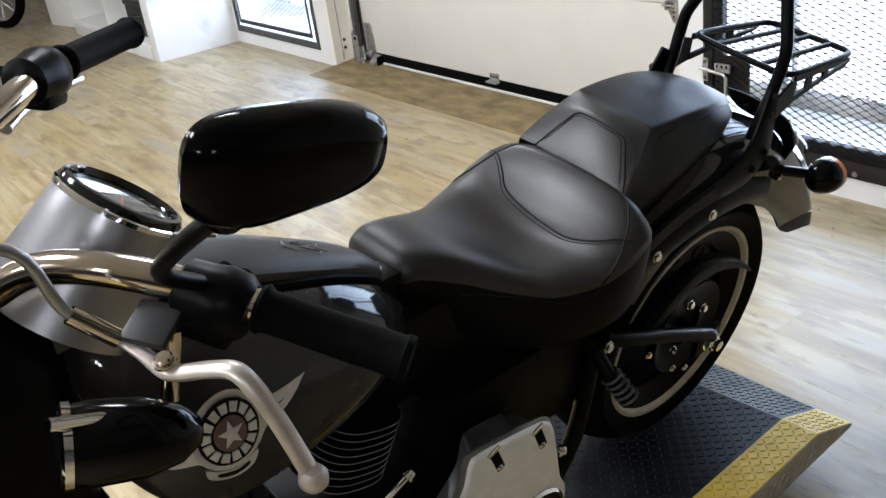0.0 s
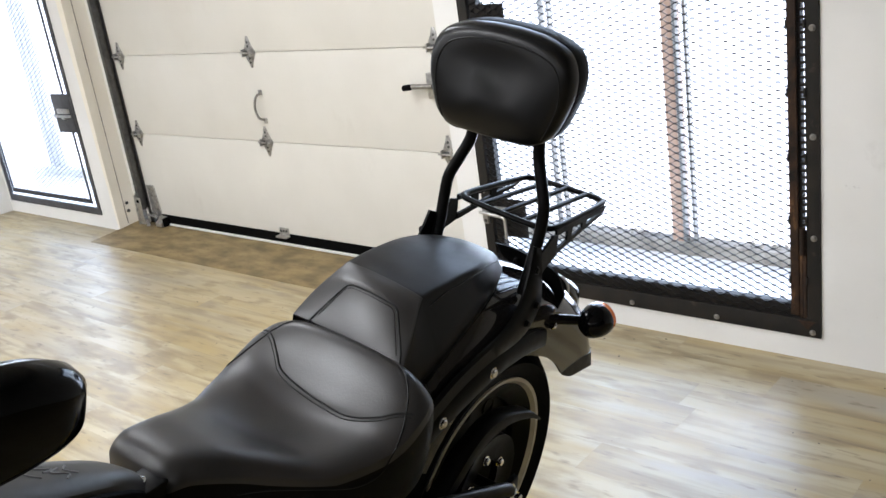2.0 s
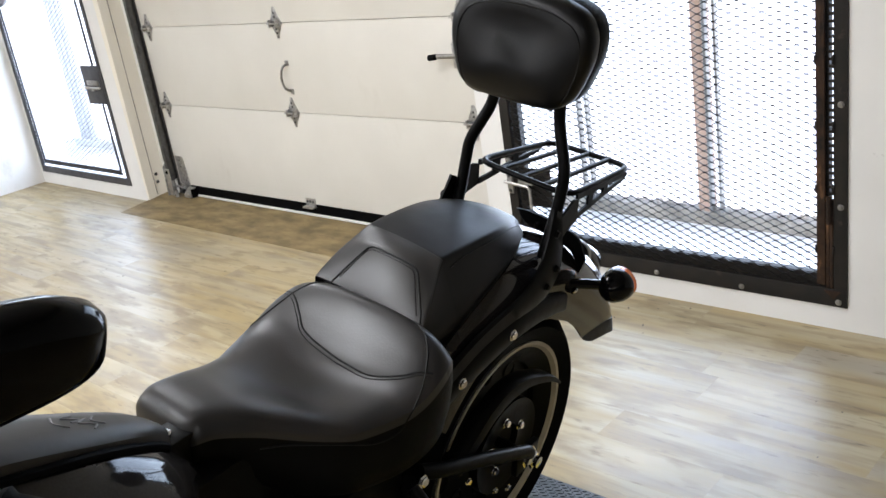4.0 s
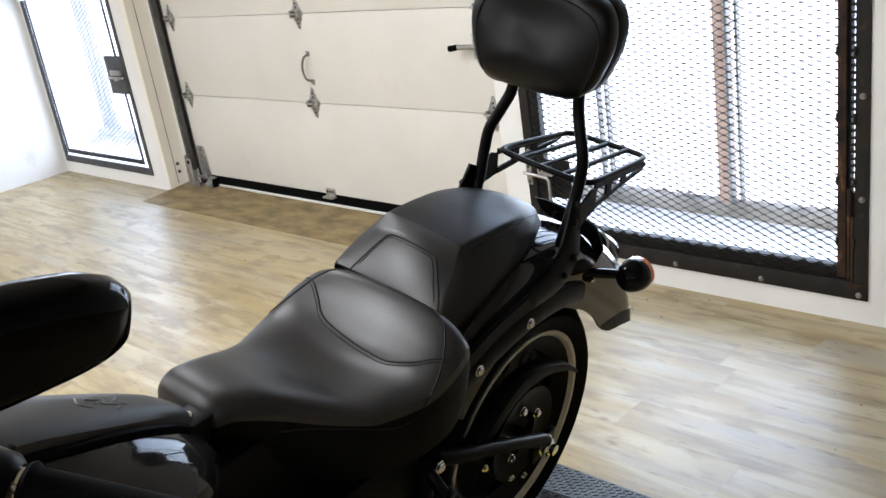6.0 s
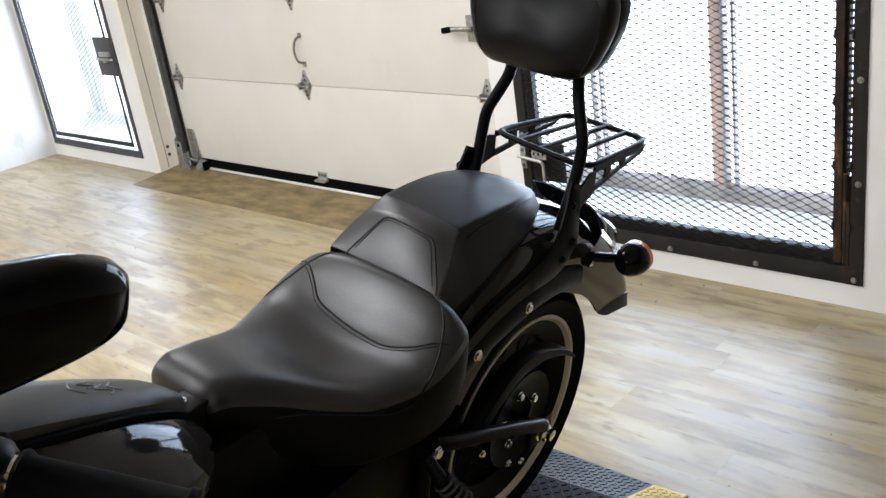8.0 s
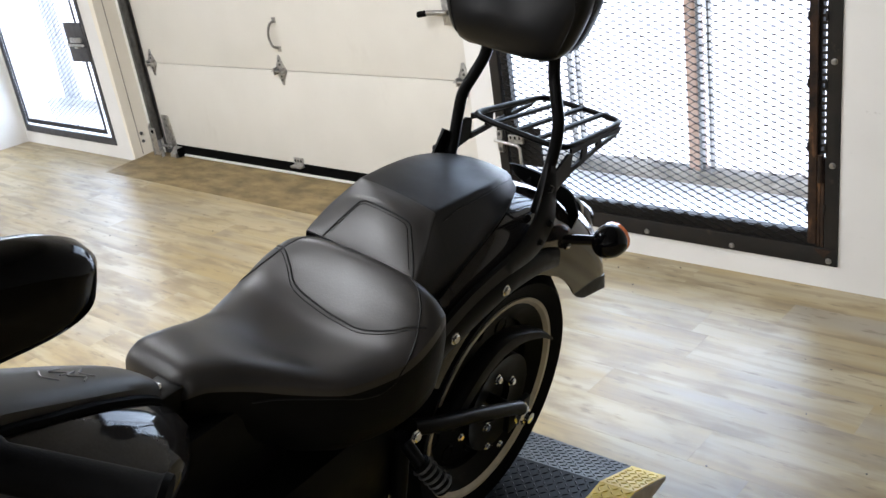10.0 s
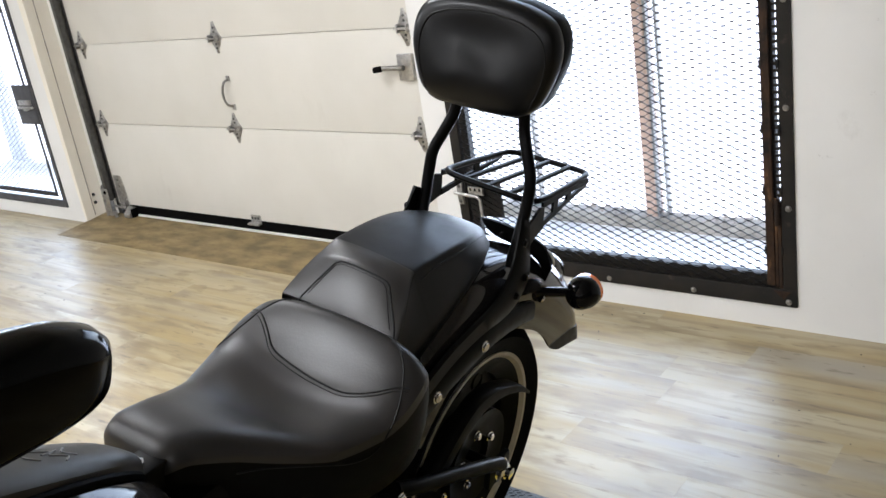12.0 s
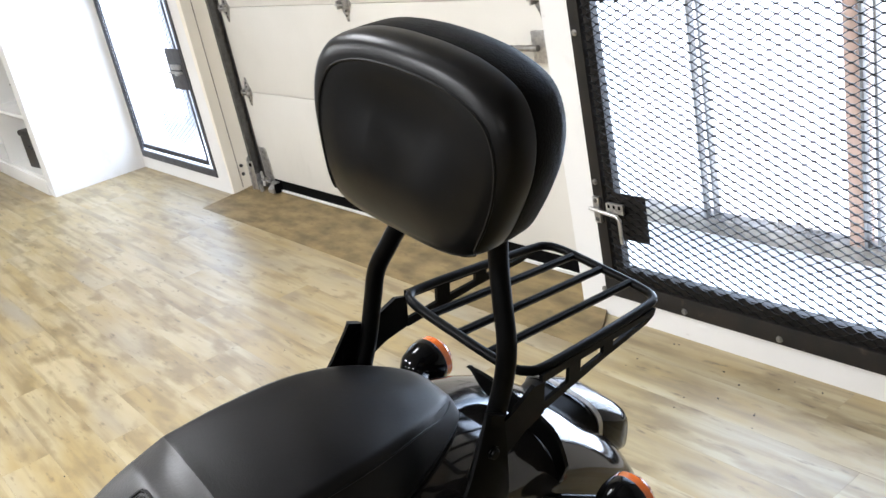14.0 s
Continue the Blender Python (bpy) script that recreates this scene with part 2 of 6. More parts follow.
smudge(M_GATE, (0.06, 0.045, 0.035), 22, 0.62, 0.75, 0.7)
smudge(M_RUST, (0.16, 0.08, 0.035), 30, 0.58, 0.72, 0.8, (1, 1, 0.3))
smudge(M_DIRT, (0.10, 0.085, 0.07), 6, 0.52, 0.68, 0.8)
smudge(M_CONC, (0.45, 0.42, 0.38), 7, 0.58, 0.75, 0.6)


def floor_material():
    m = bpy.data.materials.new("vinyl_wood_planks")
    m.use_nodes = True
    nt = m.node_tree
    b = nt.nodes["Principled BSDF"]
    tc, info = nt.nodes.new("ShaderNodeTexCoord"), nt.nodes.new("ShaderNodeObjectInfo")
    off = nt.nodes.new("ShaderNodeVectorMath")
    off.operation = "MULTIPLY_ADD"
    off.inputs[1].default_value = (1, 1, 1)
    comb = nt.nodes.new("ShaderNodeCombineXYZ")
    mul = nt.nodes.new("ShaderNodeMath")
    mul.operation = "MULTIPLY"
    mul.inputs[1].default_value = 37.0
    nt.links.new(info.outputs["Random"], mul.inputs[0])
    for k in range(3):
        nt.links.new(mul.outputs[0], comb.inputs[k])
    nt.links.new(tc.outputs["Object"], off.inputs[0])
    nt.links.new(comb.outputs[0], off.inputs[2])

    def streak(sx, sy, detail, lo, hi):
        mp, n, r = nt.nodes.new("ShaderNodeMapping"), nt.nodes.new("ShaderNodeTexNoise"), nt.nodes.new("ShaderNodeMapRange")
        mp.inputs["Scale"].default_value = (sx, sy, 1)
        n.inputs["Scale"].default_value, n.inputs["Detail"].default_value = 1.0, detail
        r.inputs["From Min"].default_value, r.inputs["From Max"].default_value = lo, hi
        nt.links.new(off.outputs[0], mp.inputs["Vector"])
        nt.links.new(mp.outputs[0], n.inputs["Vector"])
        nt.links.new(n.outputs["Fac"], r.inputs["Value"])
        return r.outputs[0]

    def mixed(fac, a, c):
        mix = nt.nodes.new("ShaderNodeMix")
        mix.data_type = "RGBA"
        for key, v in (("Factor", fac), ("A", a), ("B", c)):
            if isinstance(v, tuple):
                mix.inputs[key].default_value = (*v, 1)
            else:
                nt.links.new(v, mix.inputs[key])
        return mix.outputs["Result"]

    base = mixed(streak(1.8, 9, 4, 0.38, 0.60), (0.335, 0.252, 0.115), (0.40, 0.335, 0.205))
    base = mixed(streak(1.7, 26, 6, 0.48, 0.72), base, (0.215, 0.160, 0.082))
    base = mixed(streak(4.2, 13, 6, 0.51, 0.66), base, (0.225, 0.168, 0.084))
    base = mixed(streak(0.9, 4, 2, 0.56, 0.76), base, (0.30, 0.265, 0.205))
    base = mixed(streak(11, 46, 5, 0.61, 0.78), base, (0.125, 0.090, 0.048))
    hsv, val = nt.nodes.new("ShaderNodeHueSaturation"), nt.nodes.new("ShaderNodeMapRange")
    val.inputs["To Min"].default_value, val.inputs["To Max"].default_value = 0.95, 1.05
    nt.links.new(info.outputs["Random"], val.inputs["Value"])
    nt.links.new(val.outputs[0], hsv.inputs["Value"])
    nt.links.new(base, hsv.inputs["Color"])
    nt.links.new(hsv.outputs[0], b.inputs["Base Color"])
    b.inputs["Specular IOR Level"].default_value = 0.70
    rr = nt.nodes.new("ShaderNodeMapRange")
    rr.inputs["To Min"].default_value, rr.inputs["To Max"].default_value = 0.30, 0.42
    nt.links.new(streak(3, 20, 4, 0.3, 0.7), rr.inputs["Value"])
    nt.links.new(rr.outputs[0], b.inputs["Roughness"])
    bp = nt.nodes.new("ShaderNodeBump")
    bp.inputs["Strength"].default_value, bp.inputs["Distance"].default_value = 0.06, 0.002
    nt.links.new(streak(4, 60, 5, 0.3, 0.7), bp.inputs["Height"])
    nt.links.new(bp.outputs[0], b.inputs["Normal"])
    return m


M_FLOOR = floor_material()


# ---- mesh helpers ----
def link(name, bm, mat, parent=None, label="", smooth=True):
    me = bpy.data.meshes.new(name)
    bmesh.ops.recalc_face_normals(bm, faces=bm.faces)
    bm.to_mesh(me)
    bm.free()
    me.materials.append(mat)
    for p in me.polygons:
        p.use_smooth = smooth
    if smooth:
        me.set_sharp_from_angle(angle=radians(38))
    ob = new(name, me)
    ob.parent = parent
    if label:
        ob["label"] = label
    return ob


def part(name, bm, mat, parent, label=""):
    return link(name, bm, mat, parent, label)


def thing(name, label, category, group="", m=None):
    ob = new(name)
    ob.empty_display_size = 0.05
    if m is not None:
        ob.matrix_world = m
    return tagged(ob, label, category, group)


def box(bm, x0, x1, y0, y1, z0, z1, bevel=0.0, m=None):
    g = bmesh.ops.create_cube(bm, size=1.0)
    vs = g["verts"]
    for v in vs:
        v.co = Vector(((x0 + x1) / 2 + v.co.x * (x1 - x0), (y0 + y1) / 2 + v.co.y * (y1 - y0), (z0 + z1) / 2 + v.co.z * (z1 - z0)))
    if bevel:
        es = {e for v in vs for e in v.link_edges}
        r = bmesh.ops.bevel(bm, geom=list(es), offset=bevel, segments=2, profile=0.6, affect="EDGES")
        vs = list({v for f in r["faces"] for v in f.verts} | {v for v in vs if v.is_valid})
    if m is not None:
        for v in vs:
            v.co = m @ v.co
    return bm


def cube(x0, x1, y0, y1, z0, z1, bevel=0.0, m=None):
    return box(bmesh.new(), x0, x1, y0, y1, z0, z1, bevel, m)


def spline(pts, n=8, closed=False):
    """Points along a smooth curve through pts."""
    P = [Vector(p) for p in pts]
    k = len(P)
    out = []
    for i in range(k if closed else k - 1):
        a, b, c, d = (P[(i - 1) % k], P[i], P[(i + 1) % k], P[(i + 2) % k]) if closed else (P[max(i - 1, 0)], P[i], P[i + 1], P[min(i + 2, k - 1)])
        for j in range(n):
            t = j / n
            out.append(0.5 * ((2 * b) + (c - a) * t + (2 * a - 5 * b + 4 * c - d) * t * t + (3 * b - 3 * c + d - a) * t ** 3))
    if not closed:
        out.append(P[-1])
    return out


def tube(bm, pts, r, n=10, closed=False, flat=1.0):
    """A round bar along pts; r is a number or one for each point."""
    P = [Vector(p) for p in pts]
    k = len(P)
    rad = [r] * k if isinstance(r, (int, float)) else r
    rings = []
    up = None
    for i in range(k):
        t = (P[(i + 1) % k] - P[i - 1] if closed else P[min(i + 1, k - 1)] - P[max(i - 1, 0)]).normalized()
        if up is None:
            up = Vector((0, 0, 1)) if abs(t.z) < 0.9 else Vector((1, 0, 0))
        side = t.cross(up).normalized()
        up = side.cross(t).normalized()
        rings.append([bm.verts.new(P[i] + rad[i] * (math.cos(a) * side + flat * math.sin(a) * up)) for a in [2 * math.pi * j / n for j in range(n)]])
    for i in range(k if closed else k - 1):
        a, b = rings[i], rings[(i + 1) % k]
        for j in range(n):
            bm.faces.new((a[j], a[(j + 1) % n], b[(j + 1) % n], b[j]))
    if not closed:
        bm.faces.new(rings[0][::-1])
        bm.faces.new(rings[-1])
    return bm


def bar(pts, r, n=10, closed=False, smooth=0, flat=1.0):
    return tube(bmesh.new(), spline(pts, smooth, closed) if smooth else pts, r, n, closed, flat)


def lathe(bm, profile, m=None, n=32, closed=False):
    """Profile of (radius, height) turned round z, then moved by m."""
    m = m or Matrix()
    rings = []
    for r, z in profile:
        if r < 1e-6:
            rings.append([bm.verts.new(m @ Vector((0, 0, z)))])
        else:
            rings.append([bm.verts.new(m @ Vector((r * math.cos(2 * math.pi * j / n), r * math.sin(2 * math.pi * j / n), z))) for j in range(n)])
    for i in range(len(rings) if closed else len(rings) - 1):
        a, b = rings[i], rings[(i + 1) % len(rings)]
        for j in range(n):
            q = (a[j % len(a)], a[(j + 1) % len(a)], b[(j + 1) % len(b)], b[j % len(b)])
            q = tuple(dict.fromkeys(q))
            if len(q) > 2:
                bm.faces.new(q)
    return bm


def loft(bm, rings, cap=True, closed=False):
    R = [[bm.verts.new(Vector(p)) for p in ring] for ring in rings]
    n = len(R[0])
    for i in range(len(R) if closed else len(R) - 1):
        a, b = R[i], R[(i + 1) % len(R)]
        for j in range(n):
            bm.faces.new((a[j], a[(j + 1) % n], b[(j + 1) % n], b[j]))
    if cap and not closed:
        bm.faces.new(R[0][::-1])
        bm.faces.new(R[-1])
    return bm


def along(p, d, roll=0):
    """A pose at p whose z axis points along d."""
    return Matrix.Translation(p) @ Vector(d).to_track_quat("Z", "Y").to_matrix().to_4x4() @ pose(0, 0, 0, 0, 0, roll)


def bolt_head(p, d, r=0.008, h=0.006):
    return lathe(bmesh.new(), [(r * 1.3, 0), (r * 1.3, h * 0.3), (r, h * 0.35), (r, h * 0.8), (r * 0.8, h), (0, h)], along(p, d), 6 if r > 0.009 else 12)


def structure(ob, label="", category=""):
    return tagged(ob, label, category, kind="structure")


# ---- the room ----
WALL_Y, DOOR_Y, WEST_X = 2.99, 3.13, -5.68
FLOOR_X0, FLOOR_X1, FLOOR_Y0 = -11.5, 6.5, -9.0
floor = structure(link("floor", cube(FLOOR_X0, FLOOR_X1, FLOOR_Y0, 3.16, -0.10, -0.006), M_DIRT), "wooden plank floor with a satin sheen", "floor")

GATE_L = (-5.64, -4.43, 0.085, 2.15)      # opening: x0, x1, z0, z1
DOOR_O = (-4.26, -1.46, 0.0, 2.45)
GATE_R = (-1.335, 0.022, 0.085, 2.15)
T = 0.20


def wall_piece(name, x0, x1, y0, y1, z0, z1, mat=M_WALL, label="white painted wall"):
    return structure(link(name, cube(x0, x1, y0, y1, z0, z1), mat, smooth=False), label, "wall")


bm = bmesh.new()
for x0, x1, z0, z1 in ((WEST_X - 0.2, GATE_L[0], 0, CEIL), (GATE_L[0], GATE_L[1], 0, GATE_L[2]), (GATE_L[0], GATE_L[1], GATE_L[3], CEIL), (GATE_L[1], DOOR_O[0], 0, CEIL),
                       (DOOR_O[0], DOOR_O[1], DOOR_O[3], CEIL), (DOOR_O[1], GATE_R[0], 0, CEIL), (GATE_R[0], GATE_R[1], 0, GATE_R[2]), (GATE_R[0], GATE_R[1], GATE_R[3], CEIL),
                       (GATE_R[1], FLOOR_X1, 0, CEIL)):
    box(bm, x0, x1, WALL_Y, WALL_Y + T, z0, z1)
structure(link("wall_north", bm, M_WALL, smooth=False), "white painted wall with a shutter opening and two gates", "wall")
wall_piece("wall_east", FLOOR_X1, FLOOR_X1 + 0.15, FLOOR_Y0, WALL_Y + T, 0, CEIL, M_DIMWALL, "unseen dark grey wall that cuts bounced light")
wall_piece("wall_south", FLOOR_X0, FLOOR_X1 + 0.15, FLOOR_Y0 - 0.15, FLOOR_Y0, 0, CEIL, M_DIMWALL, "unseen dark grey wall that cuts bounced light")
wall_piece("wall_far_west", FLOOR_X0 - 0.15, FLOOR_X0, FLOOR_Y0 - 0.15, 3.6, 0, CEIL)
wall_piece("wall_west", WEST_X - 0.10, WEST_X, 2.36, WALL_Y, 0, CEIL)
wall_piece("wall_behind_shelf", FLOOR_X0, WEST_X - 0.2, 2.99, 3.19, 0, CEIL)
structure(link("ceiling", cube(FLOOR_X0 - 0.15, FLOOR_X1 + 0.15, FLOOR_Y0 - 0.15, WALL_Y + 0.35, CEIL, CEIL + 0.12), M_CEIL, smooth=False), "plain grey ceiling", "ceiling")

for lx, ly, _ in LAMPS:
    lampth = thing("ceiling_lamp", "unseen square white ceiling lamp panel", "ceiling lamp", "ceiling lamps", pose(lx, ly, CEIL))
    part("housing", cube(-0.30, 0.30, -0.30, 0.30, -0.05, 0.0, 0.006), M_SHELF, lampth)
    part("diffuser", cube(-0.27, 0.27, -0.27, 0.27, -0.07, -0.05, 0.01), M_LAMP, lampth)

# sloped threshold in front of the shutter
bm = bmesh.new()
P = [(-4.25, 2.775, 0.001), (-1.2, 2.775, 0.001), (-1.46, 3.135, 0.024), (-4.26, 3.0, 0.012), (-4.26, 3.135, 0.024)]
v = [bm.verts.new(p) for p in P]
bm.faces.new((v[0], v[1], v[2], v[4], v[3]))
g = bmesh.ops.extrude_face_region(bm, geom=bm.faces[:])
for q in g["geom"]:
    if isinstance(q, bmesh.types.BMVert):
        q.co.z = -0.02
M_SLOPE = material("worn_brown_threshold", (0.26, 0.190, 0.085), 0.55, color2=(0.130, 0.092, 0.042), scale=6.5, detail=9, bump=0.2, stretch=(1, 2.2, 1), rough2=0.65)
smudge(M_SLOPE, (0.085, 0.062, 0.032), 14, 0.55, 0.72, 0.6, (1, 2, 1))
structure(link("threshold", bm, M_SLOPE, smooth=False), "worn brown sloped threshold before the shutter", "threshold")


# ---- overhead door ----
def overhead_door():
    th = thing("garage_door", "closed cream sectional garage door with steel hinges", "garage door")
    x0, x1 = -4.09, -1.40
    zs = [0.088, 0.589, 1.046, 1.503, 1.96, 2.417]
    for a, b in zip(zs, zs[1:]):
        bm = bmesh.new()
        box(bm, x0, x1, DOOR_Y, DOOR_Y + 0.045, a + 0.0015, b - 0.0015, 0.002)
        part("panel", bm, M_DOOR, th)
    bm = bmesh.new()
    box(bm, x0 + 0.1, x1, DOOR_Y - 0.004, DOOR_Y + 0.05, 0.036, 0.088, 0.006)
    part("bottom_seal", bm, M_RUBBER, th, "black rubber bottom seal")
    # White strip below the seal, standing for daylight that shows under the door.
    bm = bmesh.new()
    box(bm, x0 + 0.08, x1, DOOR_Y - 0.012, DOOR_Y + 0.05, 0.0255, 0.0365, 0.002)
    part("daylight_strip", bm, M_SHELF, th, "white strip standing for daylight under the door")

    def hinge(x, z, s=1.0, flip=1):
        bm = bmesh.new()
        y = DOOR_Y
        pts = [(-0.047, 0), (-0.034, 0.020), (-0.016, 0.052), (-0.007, 0.080), (0.007, 0.080), (0.016, 0.052), (0.034, 0.020), (0.047, 0), (0.034, -0.020), (0.016, -0.050), (0.007, -0.076), (-0.007, -0.076), (-0.016, -0.050), (-0.034, -0.020)]
        rings = [[(x + px * s * k, y - d, z + pz * s * k) for px, pz in pts] for d, k in ((0.0, 1.0), (0.003, 1.0), (0.004, 0.96))]
        loft(bm, rings)
        for side in (-1, 1):
            box(bm, x + side * 0.026 - 0.004, x + side * 0.026 + 0.004, y - 0.030, y - 0.002, z - 0.018, z + 0.018, 0.002)
        h = part("hinge", bm, M_HINGE, th)
        part("knuckle", tube(bmesh.new(), [(x - 0.022, y - 0.014, z), (x + 0.022, y - 0.014, z)], 0.0115, 12), M_TRACK, h, "dark hinge knuckle")
        part("pin", tube(bmesh.new(), [(x - 0.046, y - 0.022, z), (x + 0.040, y - 0.022, z)], 0.0055, 10), M_GALV, h)
        for dz in (0.050, 0.030, -0.030, -0.050):
            part("bolt", bolt_head((x, y - 0.004, z + dz * s), (0, -1, 0), 0.0045, 0.004), M_TRACK, h)

    for z in zs[1:-1]:
        for x in (-4.015, -2.826, -1.60):
            hinge(x, z)
    # pull handle
    bm = bar([(-2.80, DOOR_Y - 0.004, 0.84), (-2.808, DOOR_Y - 0.03, 0.828), (-2.825, DOOR_Y - 0.036, 0.775), (-2.818, DOOR_Y - 0.03, 0.722), (-2.806, DOOR_Y - 0.004, 0.705)], 0.0062, 10, smooth=5)
    part("pull_handle", bm, M_TRIM, th, "dark curved steel pull handle")
    for z in (0.845, 0.70):
        part("handle_foot", cube(-2.815, -2.790, DOOR_Y - 0.006, DOOR_Y, z - 0.014, z + 0.014, 0.003), M_HINGE, th)
    lb = part("lift_bracket", box(cube(-2.875, -2.790, DOOR_Y - 0.034, DOOR_Y, 0.072, 0.082, 0.003), -2.870, -2.795, DOOR_Y - 0.007, DOOR_Y, 0.080, 0.122, 0.002), M_GALV, th)
    for x in (-2.855, -2.832, -2.810):
        part("bolt", bolt_head((x, DOOR_Y - 0.007, 0.105), (0, -1, 0), 0.006, 0.004), M_TRACK, lb)
    cb = part("corner_bracket", loft(bmesh.new(), [[(x, y, z) for x, z in ((-4.070, 0.055), (-3.985, 0.055), (-3.975, 0.075), (-3.995, 0.262), (-4.007, 0.270), (-4.070, 0.270))] for y in (DOOR_Y - 0.005, DOOR_Y)]), M_GALV, th, "galvanised bottom corner bracket")
    for x, z in ((-4.03, 0.245), (-4.03, 0.205), (-4.00, 0.12)):
        part("bolt", bolt_head((x, DOOR_Y - 0.005, z), (0, -1, 0), 0.006, 0.005), M_TRIM, cb)
    part("roller_stem", bar([(-4.085, DOOR_Y - 0.035, 0.085), (-3.985, DOOR_Y - 0.035, 0.085)], 0.007, 10), M_GALV, cb)
    part("cable_pin", lathe(bmesh.new(), [(0.016, -0.012), (0.018, -0.006), (0.010, -0.004), (0.010, 0.004), (0.018, 0.006), (0.016, 0.012)], along((-4.015, DOOR_Y - 0.030, 0.088), (0, -1, 0)), 16, closed=True), M_TRIM, cb)
    ft = part("corner_foot", loft(bmesh.new(), [[(x, y, z) for y, z in ((DOOR_Y, 0.026), (DOOR_Y - 0.055, 0.026), (DOOR_Y - 0.055, 0.048), (DOOR_Y - 0.02, 0.080), (DOOR_Y, 0.082))] for x in (-3.985, -3.925)]), M_GALV, th, "galvanised corner foot")
    part("end_cap", cube(-3.924, -3.905, DOOR_Y - 0.045, DOOR_Y, 0.026, 0.078, 0.006), M_RUBBER, ft)
    lk = part("slide_lock", cube(-1.66, -1.58, DOOR_Y - 0.02, DOOR_Y, 0.83, 0.94, 0.004), M_GALV, th)
    part("bolt", bar([(-1.76, DOOR_Y - 0.05, 0.885), (-1.73, DOOR_Y - 0.035, 0.885), (-1.62, DOOR_Y - 0.03, 0.885)], 0.011, 10), M_TRIM, lk)
    part("lever", bar([(-1.765, DOOR_Y - 0.055, 0.882), (-1.73, DOOR_Y - 0.048, 0.886)], 0.013, 8), M_RUBBER, lk, "black lever grip")
    # side track
    tr = thing("door_track", "grey steel vertical track beside the garage door", "door track")
    bm = bmesh.new()
    box(bm, -4.128, -4.10, DOOR_Y - 0.055, DOOR_Y - 0.045, 0.12, 2.4, 0.002)
    box(bm, -4.128, -4.121, DOOR_Y - 0.045, DOOR_Y + 0.02, 0.12, 2.4, 0.002)
    box(bm, -4.107, -4.10, DOOR_Y - 0.045, DOOR_Y - 0.02, 0.12, 2.4, 0.002)
    part("rail", bm, M_TRACK, tr)
    part("jamb_liner", loft(bmesh.new(), [[(x, y, z) for x, y in ((-4.272 - 0.028 * z, WALL_Y - 0.003), (-4.2515, WALL_Y - 0.003), (-4.2515, DOOR_Y + 0.002), (-4.272 - 0.028 * z, DOOR_Y + 0.002))] for z in (0.0, 2.45)]), M_JAMB, tr, "cream painted door jamb, lightened for the light on it")
    part("jamb_angle", cube(-4.2515, -4.129, DOOR_Y + 0.0, DOOR_Y + 0.05, 0.0, 2.45, 0.003), M_WALL, tr)
    part("edge_seal", cube(-4.1285, -4.0915, DOOR_Y + 0.004, DOOR_Y + 0.040, 0.0, 2.45, 0.002), M_TRACK, tr, "dark edge seal")
    part("jamb_bead", cube(-4.2530, -4.2502, WALL_Y + 0.055, WALL_Y + 0.061, 0.03, 2.45), M_DIRT, tr, "thin dirty joint in the jamb")
    fp = part("foot_plate", loft(bmesh.new(), [[(x, y, z) for y, z in ((DOOR_Y - 0.075, 0.03), (DOOR_Y - 0.01, 0.03), (DOOR_Y - 0.01, 0.225), (DOOR_Y - 0.045, 0.235), (DOOR_Y - 0.070, 0.21))] for x in (-4.136, -4.131)]), M_GALV, tr, "galvanised foot plate")
    part("foot_angle", cube(-4.135, -4.085, DOOR_Y - 0.064, DOOR_Y - 0.058, 0.03, 0.20, 0.002), M_GALV, fp)
    part("bolt", bolt_head((-4.108, DOOR_Y - 0.064, 0.178), (0, -1, 0), 0.009, 0.006), M_RUBBER, fp)
    for z in (0.105, 0.155):
        part("bolt", bolt_head((-4.2515, DOOR_Y - 0.06, z), (1, 0, 0), 0.008, 0.012), M_TRACK, fp)
    part("roller", bar([(-4.075, DOOR_Y - 0.05, 0.012), (-4.075, DOOR_Y - 0.05, 0.060)], 0.011, 12), M_GALV, fp)


overhead_door()


# ---- expanded-metal gates ----
def mesh_sheet(x0, x1, z0, z1, y, th=0.0024, dep=0.0062, pitch=0.0545, rise=0.0064):
    """Zigzag strands, each a tilted ribbon, that meet at the knuckles."""
    verts, faces = [], []
    rows, cols = int((z1 - z0) / (2 * rise)), int((x1 - x0) / (pitch / 2))
    drop = 0.0008
    for i in range(rows + 1):
        zc = z0 + i * 2 * rise
        for k in range(cols + 1):
            up = ((i + k) % 2) * 2 - 1
            x, z = x0 + k * pitch / 2, zc + up * (rise - 0.0010)
            s = 0.0034
            for dx, h in ((-s - 0.004, th * 0.40), (-s, th * 0.70), (s, th * 0.70), (s + 0.004, th * 0.40)):
                zz = z if abs(dx) <= s else z - up * 0.0017
                b = len(verts)
                verts += [(x + dx, y - dep / 2, zz + drop / 2 + h), (x + dx, y + dep / 2, zz - drop / 2 + h), (x + dx, y + dep / 2, zz - drop / 2 - h), (x + dx, y - dep / 2, zz + drop / 2 - h)]
                if not (k == 0 and dx < -s):
                    a = b - 4
                    for j in range(4):
                        faces.append((a + j, a + (j + 1) % 4, b + (j + 1) % 4, b + j))
    me = bpy.data.meshes.new("mesh_sheet")
    me.from_pydata(verts, [], faces)
    me.materials.append(M_MESH)
    return me


